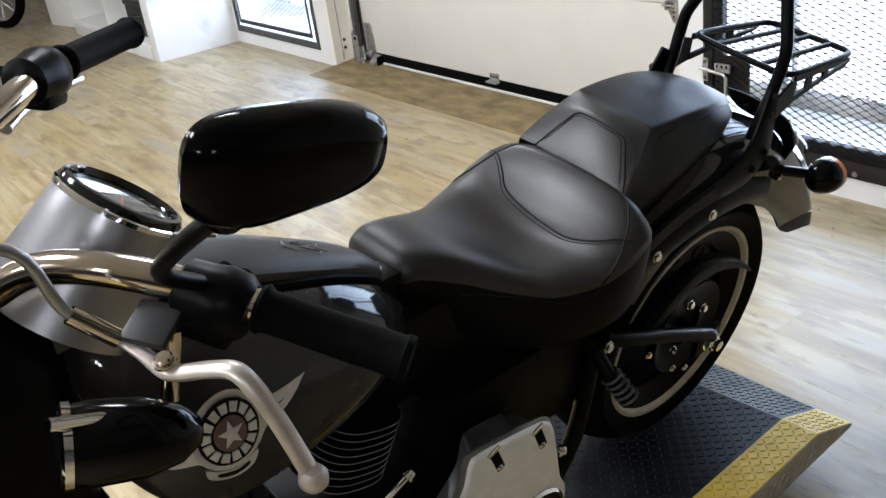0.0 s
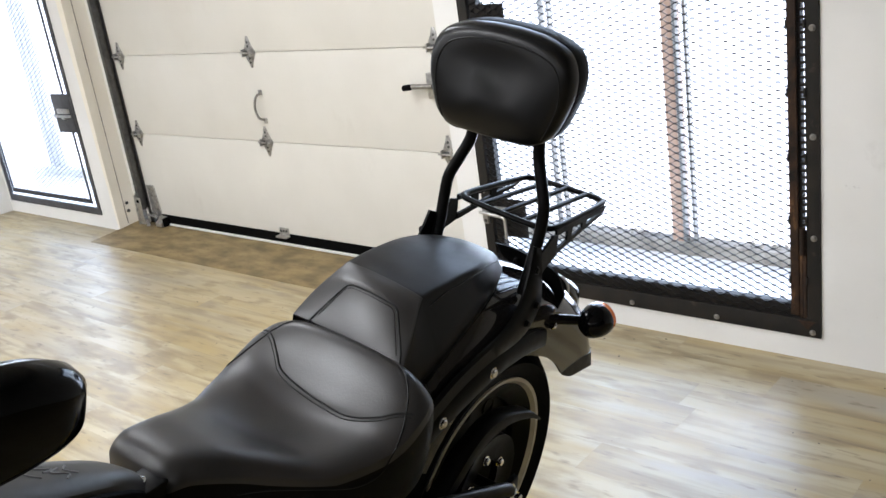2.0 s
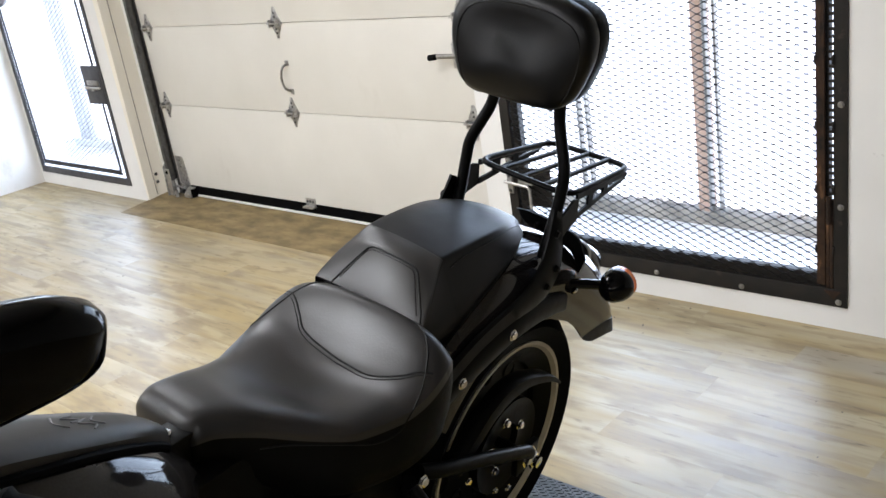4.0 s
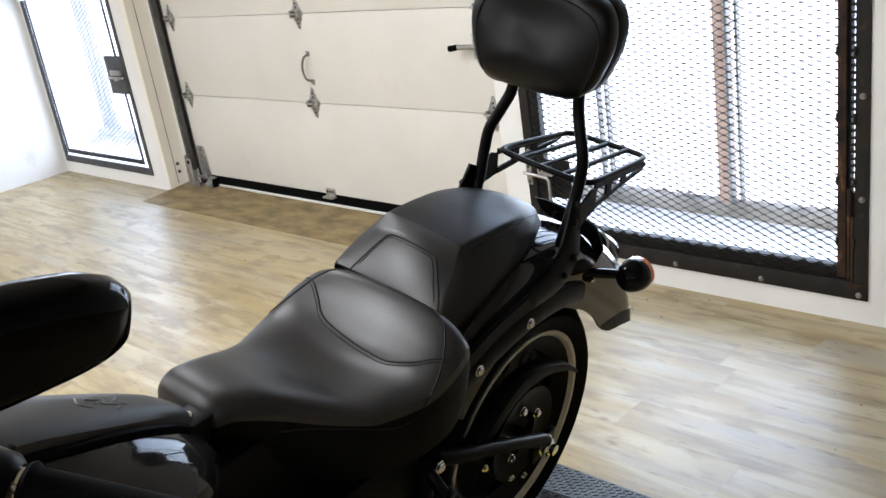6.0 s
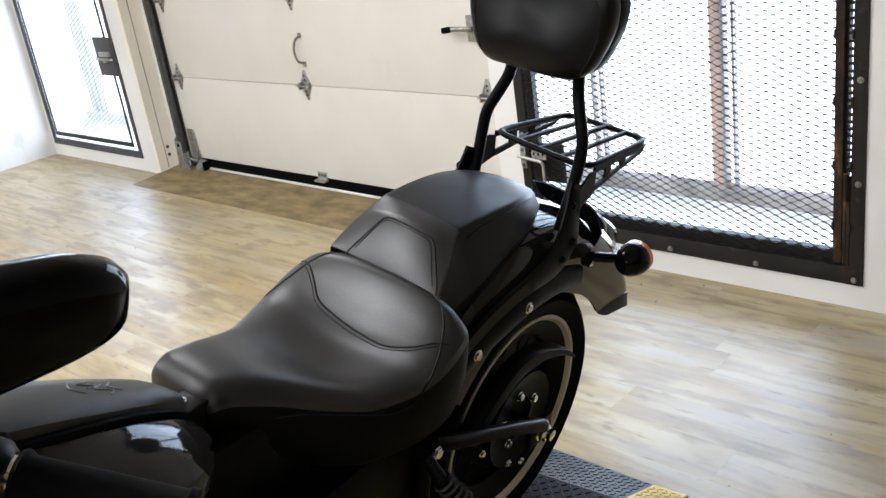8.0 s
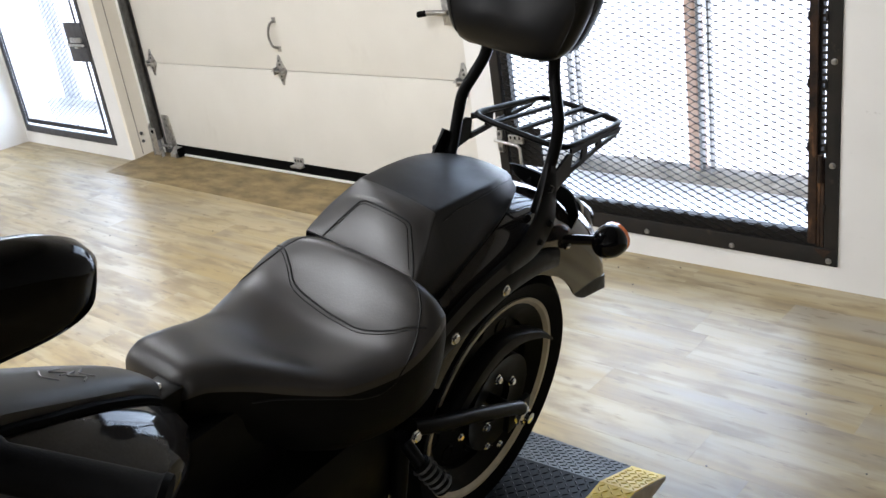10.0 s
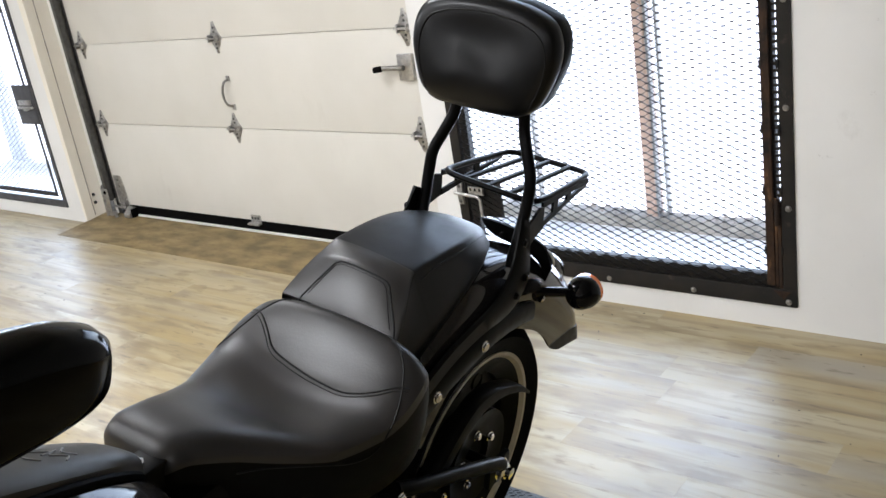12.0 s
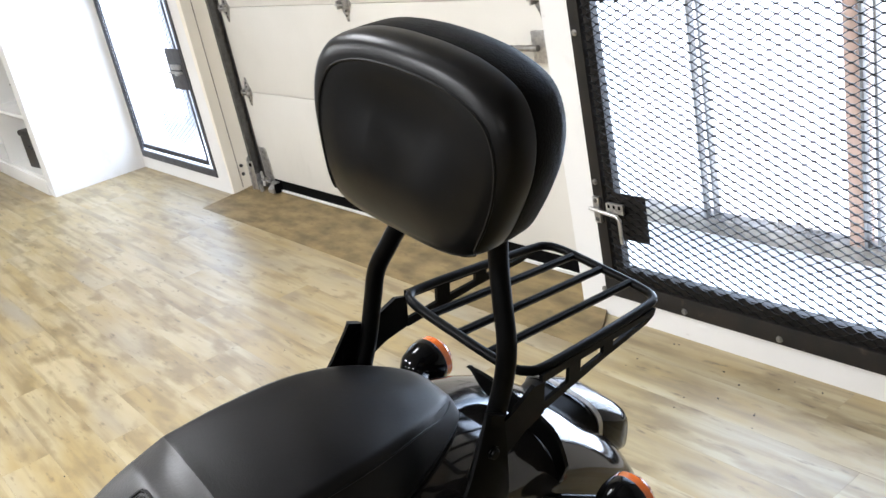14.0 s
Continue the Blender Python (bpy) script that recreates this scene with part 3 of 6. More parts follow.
def gate(x0, x1, z0, z1, label, steel=M_GATE, th_mesh=0.0024, dep_mesh=0.0062, inner=0.045, w=0.062, gap=0.017, vgap=0.001, deep=0.03):
    th = thing("mesh_gate", label, "security gate", "mesh gates")
    y = WALL_Y
    for nm, a in (("frame_bottom", (x0, x1, z0, z0 + w)), ("frame_top", (x0, x1, z1 - w, z1)), ("frame_side", (x0, x0 + w * 0.7, z0 + w, z1 - w)), ("frame_side", (x1 - w * 0.7, x1, z0 + w, z1 - w))):
        f = part(nm, cube(a[0], a[1], y - 0.008, y - 0.008 + deep + 0.008, a[2], a[3], 0.002), steel, th)
    ix0, ix1, iz0, iz1 = x0 + w * 0.7 + 0.006, x1 - w * 0.7 - gap, z0 + w + vgap, z1 - w - vgap
    for nm, a in (("leaf_bottom", (ix0, ix1, iz0, iz0 + inner)), ("leaf_top", (ix0, ix1, iz1 - inner, iz1)), ("leaf_side", (ix0, ix0 + inner * 0.75, iz0 + inner, iz1 - inner)), ("leaf_side", (ix1 - inner * 0.75, ix1, iz0 + inner, iz1 - inner))):
        part(nm, cube(a[0], a[1], y + 0.004, y + 0.004 + deep, a[2], a[3], 0.002), steel, th)
    sheet = new("mesh_panel", mesh_sheet(ix0 + 0.008, ix1 - 0.004, iz0 + 0.008, iz1 - 0.008, y - 0.002, th_mesh, dep_mesh))
    sheet.parent = th
    sheet["label"] = "dark expanded-metal mesh"
    return th, (ix0, ix1, iz0, iz1)


gr = gate(*GATE_R, "black steel gate of expanded metal mesh in a bolted frame")[0]
for k in range(5):
    part("bolt", bolt_head((-0.005 - 0.334 * k, WALL_Y - 0.008, 0.103), (0, -1, 0), 0.008, 0.007), M_TRIM, gr, "dull steel bolt")
for k in range(1, 7):
    part("bolt", bolt_head((0.002, WALL_Y - 0.008, 0.103 + 0.33 * k), (0, -1, 0), 0.008, 0.007), M_TRIM, gr, "dull steel bolt")
for z in (0.49, 0.97, 1.45):
    part("bolt", bolt_head((-1.318, WALL_Y - 0.008, z), (0, -1, 0), 0.008, 0.007), M_TRIM, gr, "dull steel bolt")
part("hinge_strip", cube(-0.074, -0.046, WALL_Y - 0.012, WALL_Y + 0.0, 0.16, 2.08, 0.003), M_RUST, gr, "rust-brown hinge strip")
for a, b in ((-0.0445, -0.0355), (-0.0335, -0.0235)):
    part("closing_strip", cube(a, b, WALL_Y - 0.009, WALL_Y + 0.002, 0.150, 0.455, 0.001), M_RUST, gr, "rust-brown closing strip")
for k in range(9):
    z = 0.285 + 0.205 * k
    for x in (-0.0745, -0.021):
        part("hinge_tab", cube(x - 0.003, x + 0.003, WALL_Y - 0.015, WALL_Y - 0.004, z - 0.014, z + 0.014, 0.001), M_GATE, gr)
part("corner_gusset", loft(bmesh.new(), [[(x, y, z) for x, z in ((-0.052, 0.142), (0.004, 0.142), (-0.020, 0.112))] for y in (WALL_Y - 0.012, WALL_Y - 0.008)]), M_RUST, gr)
spacer = part("spacer_bar", cube(-0.040, -0.0195, WALL_Y + 0.002, WALL_Y + 0.010, 0.152, 0.1605), M_GATE, gr)
for k in range(1, 86):
    ob = new("spacer_bar", spacer.data)
    ob.parent = gr
    ob.location = (0, 0, 0.0225 * k)
for z in (0.42, 1.95):
    part("hinge_knuckle", tube(bmesh.new(), [(-0.034, WALL_Y - 0.012, z - 0.045), (-0.034, WALL_Y - 0.012, z + 0.045)], 0.009, 10), M_RUST, gr)
pl = part("lock_plate", cube(-1.285, -1.125, WALL_Y + 0.0035, WALL_Y + 0.0038, 0.30, 0.46), M_GATE, gr, "dark perforated lock plate")
hs = part("hasp", cube(-1.330, -1.303, WALL_Y - 0.020, WALL_Y - 0.008, 0.352, 0.442, 0.003), M_HINGE, pl, "worn steel hasp")
for z in (0.366, 0.430):
    part("bolt", bolt_head((-1.316, WALL_Y - 0.020, z), (0, -1, 0), 0.006, 0.005), M_TRACK, hs)
lt = part("latch", cube(-1.272, -1.200, WALL_Y - 0.022, WALL_Y - 0.010, 0.396, 0.430, 0.003), M_HINGE, pl, "worn steel slide latch")
for x in (-1.258, -1.236, -1.214):
    part("latch_slot", cube(x - 0.004, x + 0.004, WALL_Y - 0.0235, WALL_Y - 0.0215, 0.414, 0.426), M_RUBBER, lt)
part("latch_handle", bar([(-1.335, WALL_Y - 0.030, 0.404), (-1.222, WALL_Y - 0.030, 0.392), (-1.210, WALL_Y - 0.032, 0.382), (-1.207, WALL_Y - 0.034, 0.304)], 0.0065, 10), M_GALV, lt, "bright bolt with a bent handle")
pl = part("upper_lock_plate", cube(-1.285, -1.125, WALL_Y + 0.0035, WALL_Y + 0.0038, 1.06, 1.22), M_GATE, gr, "dark perforated lock plate")
part("latch", cube(-1.30, -1.23, WALL_Y - 0.035, WALL_Y - 0.012, 1.10, 1.14, 0.004), M_GALV, pl)

gl, _ = gate(*GATE_L, "black steel gate of expanded metal mesh beside a white pillar", M_GREYGATE, 0.0010, 0.0020, 0.030, 0.046, 0.062, 0.016, 0.006)
pl = part("lock_plate", cube(-4.66, -4.450, WALL_Y - 0.012, WALL_Y - 0.006, 0.615, 0.855, 0.001), M_GREYGATE, gl, "lock plate greyed for the daylight bloom")
lt = part("latch", cube(-4.60, -4.475, WALL_Y - 0.028, WALL_Y - 0.012, 0.735, 0.765, 0.003), M_GALV, pl)
part("latch_bolt", bar([(-4.625, WALL_Y - 0.034, 0.722), (-4.44, WALL_Y - 0.034, 0.722)], 0.008, 10), M_GALV, lt)
part("latch_staple", cube(-4.56, -4.52, WALL_Y - 0.030, WALL_Y - 0.012, 0.700, 0.712, 0.002), M_GALV, lt)


br_ = part("bracket", cube(-5.60, -5.555, WALL_Y - 0.060, WALL_Y - 0.008, 1.225, 1.29, 0.006), M_GALV, gl, "bright bracket")
part("fitting", lathe(bmesh.new(), [(0, -0.075), (0.045, -0.070), (0.062, -0.045), (0.066, 0.0), (0.060, 0.045), (0.040, 0.070), (0, 0.074)], along((-5.475, WALL_Y - 0.055, 1.305), (1, 0, 0.05)), 28), M_MAROON, br_, "dark maroon rounded fitting")


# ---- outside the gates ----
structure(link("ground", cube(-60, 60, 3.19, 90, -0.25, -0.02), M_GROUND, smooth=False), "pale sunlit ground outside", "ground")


def porch(x0, x1, screens, steel=M_TRIM, kerb=M_DIRT):
    structure(link("porch_floor", cube(x0 - 0.7, x1 + 0.5, WALL_Y + T, 3.62, -0.02, 0.055, 0.004), M_CONC, smooth=False), "pale concrete porch slab behind the gate", "porch")
    structure(link("porch_kerb", cube(x0 - 0.7, x1 + 0.5, 3.60, 3.68, -0.02, 0.115, 0.006), kerb, smooth=False), "dirty grey kerb of the porch", "kerb")
    fr = thing("outer_screen_frame", "grey steel frame of an outer mesh screen", "screen frame")
    for x, w in screens:
        for dx in (0, w - 0.012):
            part("upright", cube(x + dx, x + dx + 0.012, 3.60, 3.63, 0.115, 2.5, 0.003), steel, fr)
        for k in range(60):
            z = 0.14 + k * 0.038
            part("cross_wire", tube(bmesh.new(), [(x + 0.006, 3.615, z), (x + w - 0.006, 3.615, z + 0.03)], 0.0016, 4), steel, fr)
            part("cross_wire", tube(bmesh.new(), [(x + 0.006, 3.618, z + 0.03), (x + w - 0.006, 3.618, z)], 0.0016, 4), steel, fr)


porch(-1.335, 0.022, ((-1.405, 0.057), (-0.772, 0.057)))
rnd = random.Random(5)
bm = bmesh.new()
for cx, spread, n in ((-1.12, 0.10, 26), (-0.98, 0.05, 14), (-0.42, 0.10, 24), (-0.20, 0.07, 16), (-0.68, 0.05, 10)):
    for k in range(n):
        r = rnd.uniform(0.003, 0.010)
        m_ = pose(cx + rnd.gauss(0, spread), rnd.uniform(3.605, 3.675), 0.115 + r * 0.4, rnd.uniform(0, 90), rnd.uniform(0, 90), rnd.uniform(0, 360))
        bmesh.ops.create_icosphere(bm, subdivisions=1, radius=r, matrix=m_ @ Matrix.Diagonal((1.6, 1.0, 0.6, 1)))
tagged(link("kerb_debris", bm, M_DIRT, None), "dirty dry leaves and grit lying on the porch kerb", "debris", kind="stuff")
pk = thing("wooden_post", "pinkish brown wooden post standing outside the gate", "post")
part("shaft", cube(-0.825, -0.776, 3.605, 3.675, 0.11, 2.6, 0.004), M_PINK, pk)
porch(-5.64, -4.43, ((-6.21, 0.08), (-6.13, 0.08), (-6.05, 0.08)), M_PALE, M_CONC)


# ---- lift platform ----
DECK, END = 0.16, 0.10
PLAT = pose(-0.237, 1.555, 0, 0, 0, 4.5)
plat = thing("motorcycle_lift", "low black diamond-plate lift platform with yellow edges", "lift platform", "", PLAT)
HW, LEN, SLOPE, STRIP = 0.34, 2.75, 0.152, 0.085
part("deck", cube(-HW + STRIP, HW - STRIP, -LEN, 0, DECK - 0.05, DECK), M_DECK, plat, "black diamond-plate deck")
FALL, SKEW = (DECK - END) / SLOPE, 0.14
part("end_ramp", loft(bmesh.new(), [[(x, 0, DECK), (x, y, DECK - FALL * y), (x, y, DECK - FALL * y - 0.006), (x, 0, DECK - 0.03)] for x, y in ((-HW + STRIP, SLOPE + SKEW * 2 * (HW - STRIP)), (HW - STRIP, SLOPE))]), M_DECK, plat, "black diamond-plate end flap")
for s in (-1, 1):
    a, b = sorted(((HW - STRIP) * s, HW * s))
    part("edge_strip", cube(a, b, -LEN, 0, DECK - 0.04, DECK + 0.001), M_YELLOW, plat, "yellow painted edge")
    part("end_edge_strip", loft(bmesh.new(), [[(x, 0, DECK + 0.001), (x, SLOPE, END + 0.001), (x, SLOPE, END - 0.006), (x, 0, DECK - 0.03)] for x in (a, b)]), M_YELLOW, plat, "yellow painted edge")
    c, d = sorted((HW * s, HW * s + 0.0015 * s))
    part("side_plate", cube(c, d, -LEN, 0.0, DECK - 0.068, DECK - 0.002), M_BARE, plat, "bare worn side plate")
    part("end_side_plate", loft(bmesh.new(), [[(x, 0, DECK - 0.002), (x, SLOPE, END - 0.001), (x, SLOPE, END - 0.008), (x, 0, DECK - 0.068)] for x in (c, d)]), M_BARE, plat, "bare worn side plate")
    e, f = sorted(((HW - 0.10) * s, (HW - 0.14) * s))
    part("base_rail", cube(e, f, -LEN + 0.1, -0.08, 0.0, 0.05, 0.004), M_SATIN, plat)
    part("scissor_arm", bar([((HW - 0.12) * s, -0.3, 0.05), ((HW - 0.12) * s, -1.4, 0.10)], 0.02, 8), M_SATIN, plat)
    part("scissor_arm", bar([((HW - 0.17) * s, -1.4, 0.05), ((HW - 0.17) * s, -0.3, 0.10)], 0.02, 8), M_SATIN, plat)
part("base_cross_bar", cube(-HW + 0.14, HW - 0.14, -0.30, -0.24, 0.0, 0.05, 0.004), M_SATIN, plat)


def lozenges(x0, x1, y0, y1, origin, skew=0.0, pitch=0.0160):
    """Raised bars at right angles by turns; skew runs the far end on towards x0."""
    bm = bmesh.new()
    i = 0
    y = y0
    while y < y1 + skew * (x1 - x0):
        j = 0
        x = x0
        while x < x1 and y < y1 + skew * (x1 - x):
            a = radians(45 if (i + j) % 2 else -45)
            ca, sa = math.cos(a), math.sin(a)
            L, W, H = 0.0080, 0.0021, 0.0017
            base = [(L, 0, 0), (0, W, 0), (-L, 0, 0), (0, -W, 0)]
            vs = [bm.verts.new(origin @ Vector((x + px * ca - py * sa, y + px * sa + py * ca, pz))) for px, py, pz in base]
            top = [bm.verts.new(origin @ Vector((x + px * ca - py * sa, y + px * sa + py * ca, H))) for px, py, pz in ((L * 0.55, 0, 0), (-L * 0.55, 0, 0))]
            for f in ((vs[0], vs[1], top[0]), (vs[1], top[1], top[0]), (vs[1], vs[2], top[1]), (vs[2], vs[3], top[1]), (vs[3], top[0], top[1]), (vs[3], vs[0], top[0])):
                bm.faces.new(f)
            x += pitch
            j += 1
        y += pitch
        i += 1
    return bm


top_m = Matrix.Translation((0, 0, DECK + 0.0003))
slope_m = top_m @ Matrix.Rotation(-math.atan2(DECK - END, SLOPE), 4, "X")
SL = math.hypot(SLOPE, DECK - END)
up1 = Matrix.Translation((0, 0, 0.001))
side_m = Matrix.Translation((HW + 0.0017, 0, DECK - 0.035)) @ Matrix.Rotation(radians(90), 4, "Y")
for area, m_, mat in (((-HW + STRIP + 0.015, HW - STRIP - 0.005, -1.5, -0.01), top_m, M_DECK), ((-HW + STRIP + 0.015, HW - STRIP - 0.005, 0.012, SL - 0.008), slope_m, M_DECK),
                      ((HW - STRIP + 0.012, HW - 0.008, -1.5, -0.01), top_m @ up1, M_YELLOW), ((HW - STRIP + 0.012, HW - 0.008, 0.012, SL - 0.008), slope_m @ up1, M_YELLOW), ((-0.026, 0.026, -1.5, -0.01), side_m, M_BARE)):
    part("tread_pattern", lozenges(*area, m_, SKEW if m_ is slope_m else 0.0), mat, plat)["kind"] = "stuff"


# ---- motorcycle: x left, y rearwards, z up from the rear tyre's contact ----
BIKE = pose(-0.243, 1.367, 0.155, 0, 0, 4.5) @ pose(0, 0, 0, 0, 13.5, 0)
bike = thing("motorcycle", "black cruiser motorcycle with leather seats and backrest, leaning on its stand", "motorcycle", "", BIKE)
AXLE = 0.326


def mirrored(pts, s):
    return [(x * s, y, z) for x, y, z in pts]


def tree_of(ob):
    return BVHTree.FromPolygons([v.co for v in ob.data.vertices], [tuple(p.vertices) for p in ob.data.polygons])


def drape(ob, pts, d, lift=0.0, smooth=6, closed=False):
    """Points of a smooth curve, laid along d on the surface of ob."""
    tree, d = tree_of(ob), Vector(d).normalized()
    out = []
    for p in spline(pts, smooth, closed):
        hit = tree.ray_cast(p - d * 2.0, d)
        if hit[0] is not None:
            out.append(hit[0] - d * lift)
    return out


def seam(ob, pts, d, r=0.0016, closed=False, smooth=8, pair=0.0):
    """Piping laid on a seat, with a row of stitching beside it."""
    line = drape(ob, pts, d, 0.0002, smooth, closed)
    if len(line) > 2:
        part("piping", tube(bmesh.new(), line, r, 6, closed), M_STITCH, ob, "black stitched piping")
        if pair:
            side = drape(ob, [Vector(p) + Vector((0, -pair, 0)) for p in pts], d, 0.0002, smooth, closed)
            if len(side) > 2:
                part("stitching", tube(bmesh.new(), side, r * 0.55, 5, closed), M_STITCH, ob)


def wheel(name, y, z, R, width, rim_r, label):
    hub = Matrix.Translation((0, y, z)) @ Matrix.Rotation(radians(90), 4, "Y")
    w = width / 2
    prof = [(rim_r - 0.012, -w * 0.70), (rim_r + 0.012, -w * 0.86), (rim_r + 0.040, -w * 0.96), (R - 0.036, -w * 0.84), (R - 0.017, -w * 0.60), (R - 0.004, -w * 0.30), (R, 0),
            (R - 0.004, w * 0.30), (R - 0.017, w * 0.60), (R - 0.036, w * 0.84), (rim_r + 0.040, w * 0.96), (rim_r + 0.012, w * 0.86), (rim_r - 0.012, w * 0.70)]
    wh = new(name)
    wh.parent, wh.empty_display_size = bike, 0.05
    wh["label"] = label
    part("tyre", lathe(bmesh.new(), prof, hub, 72, closed=True), M_RUBBER, wh, "black rubber tyre")
    for s in (-1, 1):
        a = w * 0.80 * s
        part("rim_lip", lathe(bmesh.new(), [(rim_r - 0.011, a * 0.94), (rim_r - 0.004, a * 1.05), (rim_r + 0.004, a * 1.06), (rim_r + 0.004, a * 0.9)], hub, 72, closed=True), M_CREAMRING, wh, "pale rim lip")
        part("inner_ring", lathe(bmesh.new(), [(rim_r - 0.036, a * 0.74), (rim_r - 0.025, a * 0.80), (rim_r - 0.023, a * 0.74), (rim_r - 0.034, a * 0.68)], hub, 56, closed=True), M_CREAMRING, wh)
    part("rim", lathe(bmesh.new(), [(rim_r - 0.002, -w * 0.8), (rim_r - 0.02, -w * 0.7), (rim_r - 0.05, -w * 0.5), (rim_r - 0.05, w * 0.5), (rim_r - 0.02, w * 0.7), (rim_r - 0.002, w * 0.8), (rim_r + 0.002, 0)], hub, 64, closed=True), M_DULL, wh)
    part("disc", lathe(bmesh.new(), [(0, w * 0.42), (0.06, w * 0.45), (0.08, w * 0.22), (rim_r - 0.045, w * 0.34), (rim_r - 0.045, -w * 0.34), (0.08, -w * 0.22), (0.06, -w * 0.45), (0, -w * 0.42)], hub, 48), M_DULL, wh)
    for k in range(10):
        a = 2 * math.pi * k / 10
        p = hub @ Vector((0.145 * math.cos(a), 0.145 * math.sin(a), 0))
        for s in (-1, 1):
            part("disc_hole", lathe(bmesh.new(), [(0.022, 0), (0.019, 0.003), (0.016, 0.0), (0.015, -0.006), (0, -0.006)], Matrix.Translation(p + Vector((w * 0.30 * s, 0, 0))) @ Matrix.Rotation(radians(90 * s), 4, "Y"), 16), M_SATIN, wh)
    return wh


rear = wheel("rear_wheel", 0, AXLE, 0.312, 0.185, 0.222, "rear wheel with black tyre and pale rim lip")
wheel("front_wheel", -1.70, AXLE, 0.318, 0.13, 0.214, "front wheel with black tyre")
part("belt_pulley", lathe(bmesh.new(), [(0.05, 0.070), (0.075, 0.073), (0.098, 0.069), (0.108, 0.071), (0.108, 0.091), (0.098, 0.089), (0.075, 0.083), (0.05, 0.085)], Matrix.Translation((0, 0, AXLE)) @ Matrix.Rotation(radians(90), 4, "Y"), 48, closed=True), M_DULL, rear, "black belt pulley")
for k in range(5):
    a = 2 * math.pi * k / 5 + 0.35
    part("pulley_bolt", bolt_head((0.083, 0.058 * math.cos(a), AXLE + 0.058 * math.sin(a)), (1, 0, 0), 0.0085, 0.010), M_CHROME, rear, "chrome pulley bolt")
part("drive_belt", loft(bmesh.new(), [[(0.072 + dx, y, z + dz) for dx, dz in ((0, 0), (0.018, 0), (0.018, 0.006), (0, 0.006))] for y, z in ((0.0, AXLE + 0.108), (-0.3, AXLE + 0.10), (-0.55, AXLE + 0.075))]), M_RUBBER, bike)


def fender(y, z, R0, a0, a1, half, skirts, n=40):
    """A hooped mudguard; skirts gives its depth at even steps."""
    rings = []
    for k in range(n + 1):
        f = k / n
        a = radians(a0 + (a1 - a0) * f)
        g = f * (len(skirts) - 1)
        i = min(int(g), len(skirts) - 2)
        sk = skirts[i] + (skirts[i + 1] - skirts[i]) * (g - i)
        prof = []
        for j in range(17):
            t = math.pi * j / 16
            c, s = math.cos(t), math.sin(t)
            prof.append((-half * math.copysign(abs(c) ** 0.42, c), -sk + sk * abs(s) ** 0.55))
        inner = [(px * 0.965, pz - 0.004 if abs(px) < half * 0.95 else pz) for px, pz in prof[::-1]]
        rings.append([(px, y + (R0 + pz) * math.cos(a), z + (R0 + pz) * math.sin(a)) for px, pz in prof + inner])
    return loft(bmesh.new(), rings)


def tail_fender(R0, half, a_top, a_low, e_top, e_low, skirts, n=44, grow=0.0):
    """The wide rear mudguard: a round crown over straight skirts, cut off on a slant; angles in degrees from straight back."""
    rings = []
    for k in range(n + 1):
        f = k / n
        g = f * (len(skirts) - 1)
        i = min(int(g), len(skirts) - 2)
        sk = skirts[i] + (skirts[i + 1] - skirts[i]) * (g - i)
        prof = [(-half, sk)]
        for j in range(21):
            t = math.pi * j / 20
            c, q = math.cos(t), math.sin(t)
            prof.append((-half * math.copysign(abs(c) ** 0.62, c), 0.085 * (1 - abs(q) ** 0.72)))
        prof.append((half, sk))
        outer = [(px, d - grow) for px, d in prof]
        inner = [(px * 0.965, d + 0.005) if 0 < m < len(prof) - 1 else (px * 0.965, d) for m, (px, d) in enumerate(prof)][::-1]
        ring = []
        for px, d in outer + inner:
            g = min(1.0, max(0.0, d) / 0.163)
            a0, a1 = a_top + (a_low - a_top) * g, e_top + (e_low - e_top) * g
            a = radians(a0 + (a1 - a0) * f)
            ring.append((px * (1 + grow * 6), -0.006 + (R0 - d) * math.cos(a), AXLE + (R0 - d) * math.sin(a)))
        rings.append(ring)
    return loft(bmesh.new(), rings)


fend = part("rear_fender", tail_fender(0.444, 0.123, 15.0, 37.0, 140, 140, (0.163, 0.158, 0.150, 0.130, 0.108, 0.098, 0.097), 48), M_FENDER, bike, "gloss black rear fender")
part("fender_tip", tail_fender(0.444, 0.123, 10.0, 29.5, 15.6, 37.6, (0.138, 0.152, 0.158, 0.161, 0.163), 10, 0.0015), M_SATIN, fend, "dull black fender tip")
part("seat_bracket", cube(-0.03, 0.015, -0.752, -0.70, 0.735, 0.776, 0.003), M_SATIN, bike, "black seat bracket")
part("backbone_cover", cube(-0.055, 0.055, -0.82, -0.56, 0.56, 0.72, 0.02), M_SATIN, bike, "black backbone cover under the seat")
part("seat_bolt", bolt_head((-0.01, -0.738, 0.776), (0, -0.3, 1), 0.006, 0.006), M_CHROME, bike, "chrome seat bolt")
part("front_fender", fender(-1.70, AXLE, 0.37, 30, 160, 0.09, (0.05, 0.09, 0.09, 0.05), 30), M_GLOSS, bike, "gloss black front fender")


